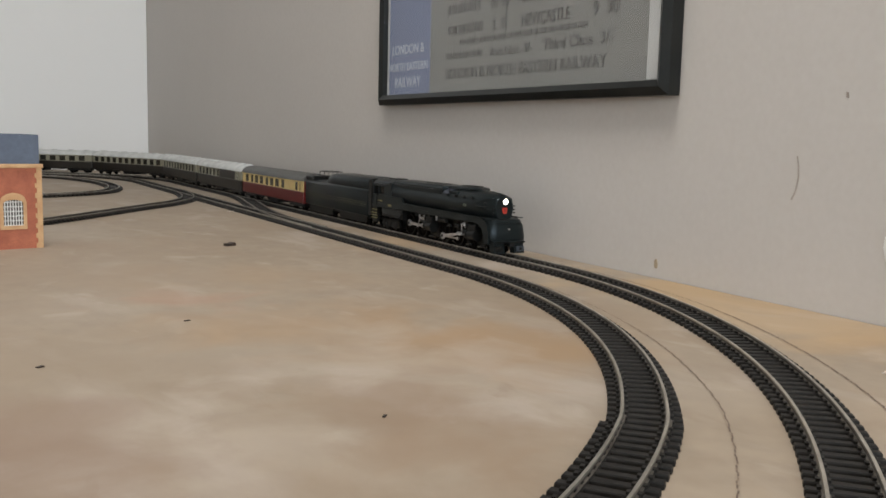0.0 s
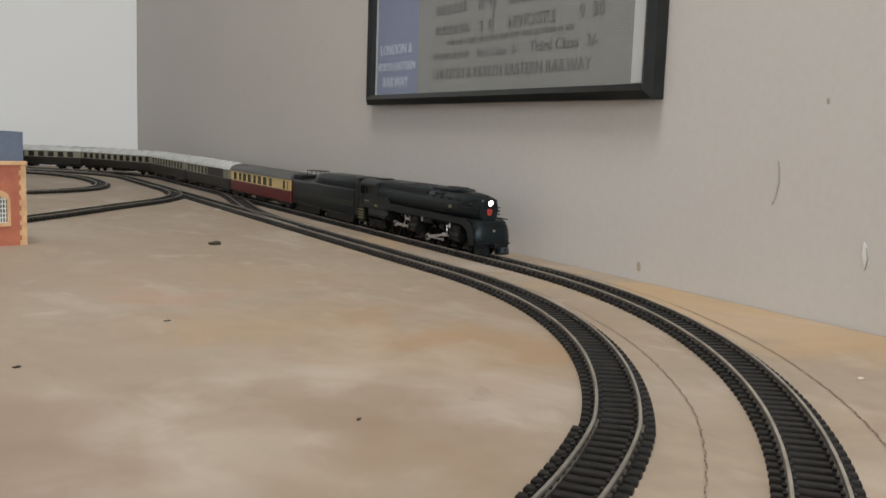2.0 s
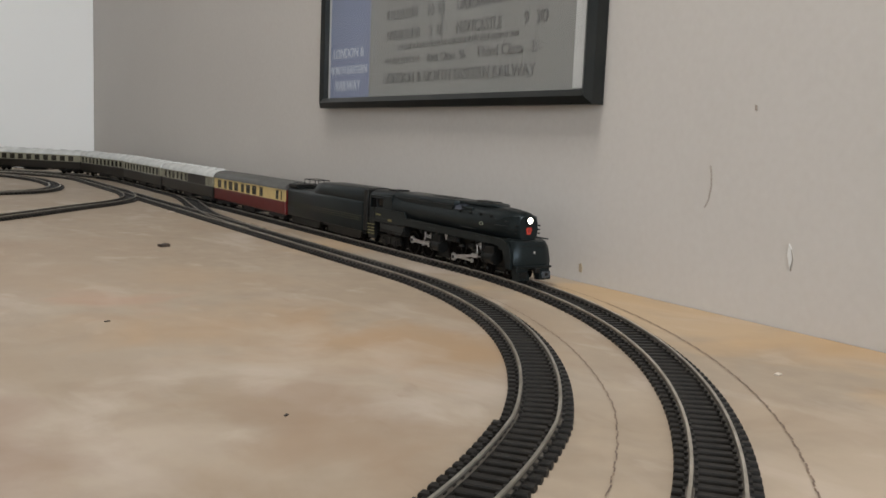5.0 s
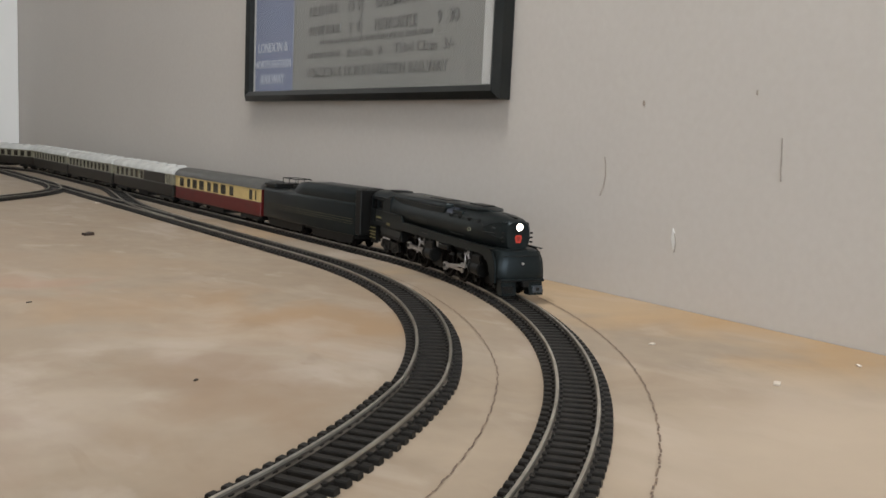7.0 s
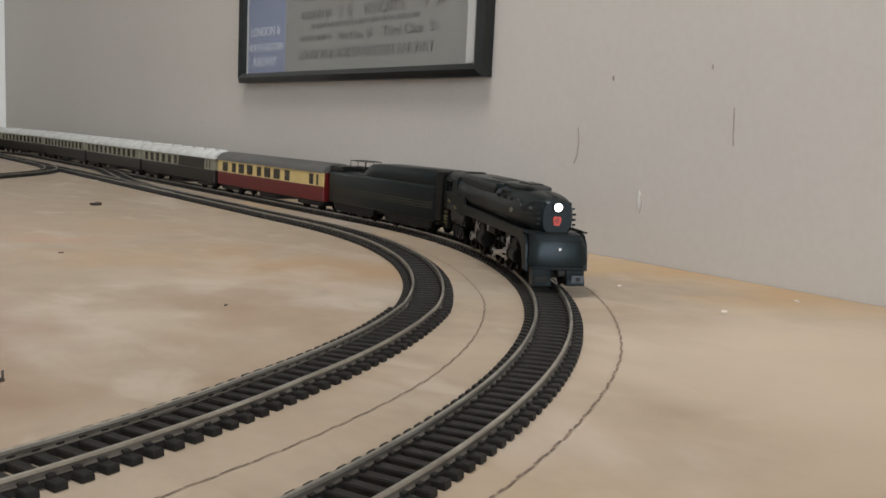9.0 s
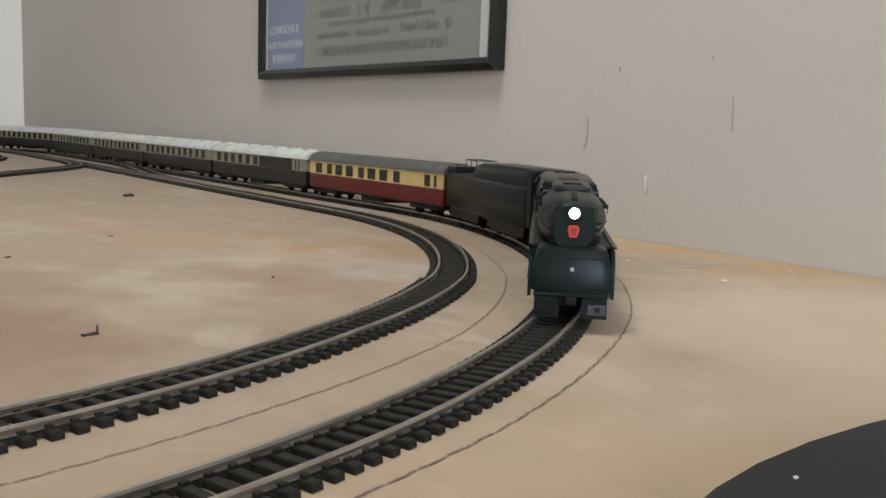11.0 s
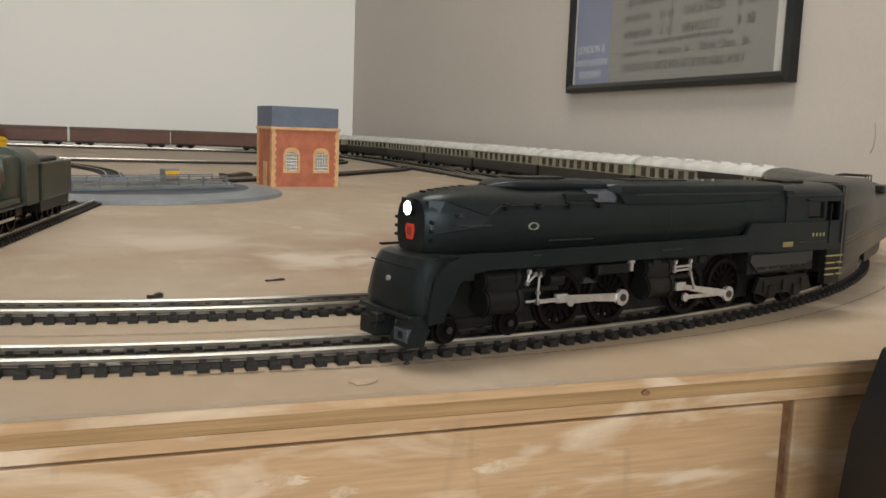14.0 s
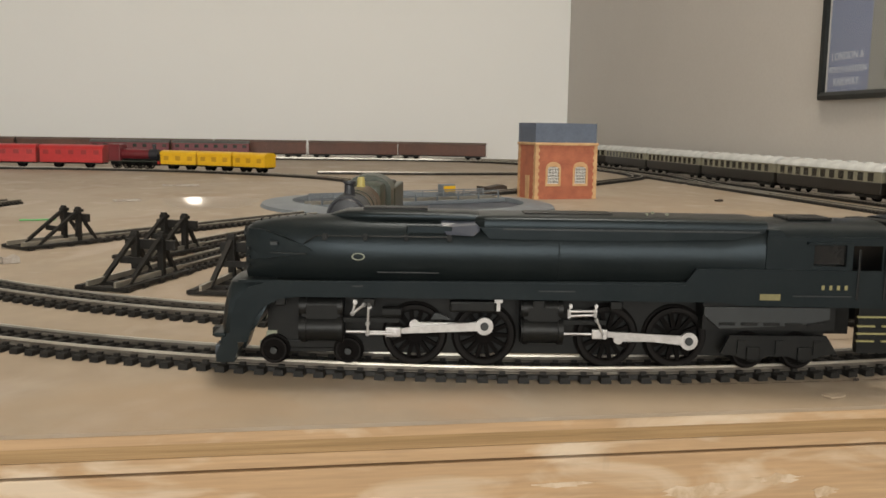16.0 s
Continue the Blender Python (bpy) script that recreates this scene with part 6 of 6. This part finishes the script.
# ---- throttle box ----
def controller():
    c = tagged(empty("train_controller", pose(-0.0063, 0.0010, -0.0013)), "black wedge-shaped train controller with a red label", "controller")
    slope = 0.25

    def top(x, y):
        return 0.0125 - slope * (0.0954 - y) * (1 if y < 0.0954 else 0.2)
    rear = [(0.1228, 0.0954), (0.135, 0.1010), (0.150, 0.1052), (0.170, 0.1085), (0.195, 0.1100), (0.220, 0.1095), (0.245, 0.1075), (0.262, 0.1050), (0.278, 0.1000), (0.290, 0.0954)]
    front = [(0.306, 0.030), (0.310, -0.030), (0.200, -0.036), (0.080, -0.030), (0.0935, 0.030), (0.1110, 0.0624)]
    plan = rear + front
    cx, cy = 0.206, 0.04
    rings = []
    for grow, drop in ((0.0, 0.0), (0.0012, 0.0012), (0.012, 0.028), (0.015, 0.050), (0.015, 0.078)):
        ring = []
        for x, y in plan:
            d = Vector((x - cx, y - cy)).normalized()
            gy = d.y * grow if d.y < 0 else d.y * grow * 0.08
            ring.append((x + d.x * grow, y + gy, top(x, y) - drop))
        rings.append(ring)
    bm = loft(bmesh.new(), list(reversed(rings)))
    part("case", bm, CONTROL_BLACK, c, smooth=True)
    tilt = Matrix.Translation((0.1223, 0.0820, top(0, 0.0820) + 0.0004)) @ Matrix.Rotation(math.atan(slope), 4, "X")
    bm = bmesh.new()
    red = [(0.0172, 0.0), (0.0125, -0.0020), (0.0090, -0.0055), (0.0036, -0.0124), (0.0015, -0.0165), (0.0, -0.0230), (0.0, -0.0275), (0.0015, -0.0308), (0.0072, -0.0325), (0.066, -0.0325), (0.078, -0.026), (0.0815, -0.015), (0.0795, -0.006), (0.0746, 0.0)]
    prism(bm, red, 0, 0.0004, "z")
    lab = part("red_label", bm, LABEL_RED, c, "glossy red label with white logo shapes")
    lab.matrix_basis = tilt
    for k in range(4):
        x = 0.0150 + 0.0118 * k
        for y0, y1 in ((-0.0078, -0.0112), (-0.0124, -0.0156), (-0.0166, -0.0198)):
            sh0, sh1 = 0.45 * (y0 + 0.0078), 0.45 * (y1 + 0.0078)
            bm = bmesh.new()
            prism(bm, [(x + sh0, y0), (x + 0.0098 + sh0, y0), (x + 0.0098 + sh1, y1), (x + sh1, y1)], 0.0005, 0.0009, "z")
            part("logo_shape", bm, LABEL_WHITE, c).matrix_basis = tilt
    bm = bmesh.new()
    prism(bm, [(0.0105, -0.0218), (0.058, -0.0232), (0.057, -0.0253), (0.0097, -0.0240)], 0.0005, 0.0009, "z")
    part("logo_line", bm, LABEL_WHITE, c).matrix_basis = tilt
    knob = part("knob", cyl(bmesh.new(), (0.205, -0.012, top(0, -0.012)), (0.205, -0.0155, top(0, -0.012) + 0.016), 0.014, 0.012, n=32), CONTROL_BLACK, c, smooth=True)
    for x, y, s in ((0.1256, 0.0781, 0.0007), (0.1708, 0.0993, 0.0006), (0.1135, 0.0460, 0.0006), (0.192, 0.080, 0.0006), (0.116, 0.060, 0.0004)):
        part("dust_speck", box(bmesh.new(), x - s, x + s, y - s * 0.6, y + s * 0.6, top(x, y) - 0.0002, top(x, y) + 0.0003), SPECK, c)
    shelf = tagged(part("controller_shelf", box(bmesh.new(), 0.10, 0.34, -0.06, EDGE_Y + 0.0035, -0.095, -0.0665), PINE), "narrow pine shelf fixed under the board edge", "shelf", kind="structure")


# ---- scraps on the board ----
def clear_plastic():
    m = glass_mat()
    m.name = "clear_plastic"
    n = m.node_tree.nodes
    n["Mix Shader"].inputs["Fac"].default_value = 0.07
    n["Glossy BSDF"].inputs["Roughness"].default_value = 0.2
    return m


def scraps():
    def strip(name, label, x, y, a, ln, w, h, material, category="scrap"):
        bm = bmesh.new()
        prism(bm, [(-ln / 2, 0.0), (ln / 2, 0.0), (ln / 2, h * 0.7), (ln * 0.3, h), (-ln * 0.2, h * 0.6), (-ln / 2, h * 0.8)], -w / 2, w / 2)
        ob = tagged(part(name, bm, material), label, category)
        ob.matrix_basis = pose(x, y, 0.0003, 0, 0, a)
        return ob
    strip("track_clip", "small black track clip lying on the plywood", 0.3053, 0.9588, 20, 0.0095, 0.006, 0.0030, DEBRIS)
    strip("black_sliver", "thin dark sliver on the plywood", 0.0870, 0.3524, 8, 0.0068, 0.0012, 0.0010, DEBRIS)
    strip("track_pin", "tiny track pin standing up", 0.0900, 0.3531, 80, 0.0010, 0.0008, 0.0034, DEBRIS)
    strip("black_sliver", "short dark crumb on the plywood", 0.1865, 0.6415, 10, 0.0034, 0.0012, 0.0005, DEBRIS)
    strip("black_sliver", "short dark crumb on the plywood", 0.1036, 0.5680, 25, 0.0034, 0.0016, 0.0006, DEBRIS)
    strip("brown_sliver", "thin brown shaving on the plywood", -0.1045, 0.2765, 35, 0.0075, 0.0016, 0.0022, DEBRIS)
    strip("brown_sliver", "long dark shaving on the plywood", -0.0465, 0.313, 16, 0.0100, 0.0013, 0.0010, DEBRIS)
    strip("white_crumb", "pale crumb of filler", 0.4418, 0.3140, 30, 0.0052, 0.003, 0.0012, CHALK)
    strip("white_crumb", "pale crumb of filler", 0.452, 0.398, 10, 0.004, 0.0022, 0.0008, CHALK)
    strip("white_crumb", "pale crumb of filler", 0.515, 0.315, 60, 0.003, 0.002, 0.0008, CHALK)
    flake = [(0.0042 * math.cos(a) * (1 + 0.22 * math.sin(3 * a + 1)), 0.0028 * math.sin(a) * (1 + 0.2 * math.cos(2 * a))) for a in [i * math.pi / 8 for i in range(16)]]
    chip = tagged(part("pale_chip", prism(bmesh.new(), flake, 0, 0.0005, "z"), mat("pale_wood_flake", (0.44, 0.345, 0.25), rough=0.8, scale=250)), "flat pale flake near the board edge", "scrap")
    chip.matrix_basis = pose(-0.0515, 0.1308, 0.0002, 0, 0, 10)
    strip("dark_crumb", "tiny dark crumb on the plywood", -0.032, 0.148, 20, 0.0016, 0.0012, 0.0010, DEBRIS)
    strip("dark_crumb", "tiny dark crumb on the plywood", 0.21, 0.44, 40, 0.0022, 0.001, 0.0006, DEBRIS)
    strip("blue_chip", "tiny blue plastic chip beside the sleepers", 0.1095, 0.1895, 30, 0.0036, 0.0022, 0.0016, BLUE_CHIP)
    strip("pale_chip", "pale chip beside the turnout", 0.4080, 1.300, 30, 0.009, 0.004, 0.0012, CHALK)
    strip("brown_block", "small brown plastic block", -0.416, 0.458, 30, 0.010, 0.008, 0.0050, SCUFF)
    strip("green_strip", "flat green plastic strip", -0.470, 0.722, 5, 0.030, 0.008, 0.0010, GREEN_CLIP)
    strip("dark_strip", "dark flat strip lying on the board", -0.403, 1.203, 5, 0.052, 0.010, 0.0025, SCUFF)
    strip("dark_strip", "dark flat strip lying on the board", -0.430, 0.935, 15, 0.030, 0.008, 0.0025, SCUFF)
    strip("dark_ramp", "dark plastic ramp beside the tower", 0.043, 1.145, 25, 0.045, 0.014, 0.0085, DEBRIS)
    tray = tagged(empty("clear_tray", pose(-0.330, 0.860, 0)), "shallow clear plastic tray on the board", "tray")
    n = 32
    part("dish", loft(bmesh.new(), [[(r * math.cos(2 * math.pi * i / n), 0.6 * r * math.sin(2 * math.pi * i / n), z) for i in range(n)] for r, z in ((0.040, 0.0003), (0.052, 0.009), (0.054, 0.009), (0.045, 0.002), (0.030, 0.0016))]), clear_plastic(), tray, smooth=True)


# ---- build ----
room()
shift_marks()
baseboard_top()
poster()
tower_house()
turntable()
buffer_stops()
standing_stock()
controller()
scraps()
engine, gear = locomotive()
tender_ob, tender_wheels = tender()
rake = coaches()
tracks()

# seconds, distance of the locomotive's front along the line
TRAVEL = [(0.0, -0.0480), (2.0, -0.0478), (2.5, -0.0455), (3.0, -0.0325), (3.5, -0.0095), (4.0, 0.0198), (6.5, 0.1875), (7.0, 0.2222), (7.5, 0.2575), (8.0, 0.2930), (8.5, 0.3295), (8.7, 0.3445), (11.0, 0.5470), (11.5, 0.5995), (12.0, 0.6520), (12.5, 0.7045), (13.0, 0.7565), (13.5, 0.8088), (14.0, 0.8620), (14.5, 0.9165), (15.0, 0.9715), (15.5, 1.0280), (16.0, 1.0865)]
ENGINE_LEN, TENDER_LEN = 0.2440, 0.190


def travelled(t):
    """Smooth distance at t, by a cubic through the rows."""
    rows = TRAVEL
    i = max(0, min(len(rows) - 2, sum(1 for r in rows if r[0] <= t) - 1))

    def slope(k):
        a, b = rows[max(0, k - 1)], rows[min(len(rows) - 1, k + 1)]
        return (b[1] - a[1]) / (b[0] - a[0])
    (t0, s0), (t1, s1) = rows[i], rows[i + 1]
    h = t1 - t0
    u = (t - t0) / h
    return (2 * u ** 3 - 3 * u * u + 1) * s0 + (u ** 3 - 2 * u * u + u) * h * slope(i) + (3 * u * u - 2 * u ** 3) * s1 + (u ** 3 - u * u) * h * slope(i + 1)


def motions():
    times = [0.0, 2.0] + [2.0 + 0.25 * k for k in range(1, 57)]
    walk(engine, [(t, vehicle_pose(travelled(t), 0.050, 0.170)) for t in times])
    walk(tender_ob, [(t, vehicle_pose(travelled(t) - ENGINE_LEN - 0.003, 0.047, 0.143)) for t in times])
    for k, c in enumerate(rake):
        walk(c, [(t, vehicle_pose(travelled(t) - ENGINE_LEN - TENDER_LEN - 0.010 - COACH_PITCH * k, 0.032, COACH_LEN - 0.032)) for t in times])
    fine = [0.0, 2.0] + [2.0 + k / 10 for k in range(1, 141)]
    finer = [0.0, 2.0] + [2.0 + k / 25 for k in range(1, 351)]
    for w, x, r in gear["wheels"] + tender_wheels:
        walk(w, [(t, pose(x, 0, r) @ Matrix.Rotation((travelled(t) - TRAVEL[0][1]) / r, 4, "Y")) for t in (fine if r > 0.01 else finer)])

    def turn(t, shift):
        a = (travelled(t) - TRAVEL[-1][1]) / R_DRIVE + shift
        return CRANK * math.sin(a), CRANK * math.cos(a)
    for n, (rod, x, s) in enumerate(gear["side_rods"]):
        shift = PHASES[n // 2]
        rows = []
        for t in fine:
            dx, dz = turn(t, shift)
            rows.append((t, pose(x + dx, s * 0.0112, R_DRIVE + dz)))
        walk(rod, rows)
    for n, ((rod, x, s, ln), (cross, _, _, _)) in enumerate(zip(gear["main_rods"], gear["pistons"])):
        shift = PHASES[n // 2]
        rows, slide = [], []
        for t in fine:
            dx, dz = turn(t, shift)
            up = math.asin((0.0126 - R_DRIVE - dz) / ln)
            rows.append((t, pose(x + dx, s * 0.0128, R_DRIVE + dz) @ Matrix.Rotation(-up, 4, "Y")))
            slide.append((t, pose(x + dx + ln * math.cos(up), s * 0.0140, 0.0126)))
        walk(rod, rows)
        walk(cross, slide)


PHASES = (0.05, 4.55)
motions()
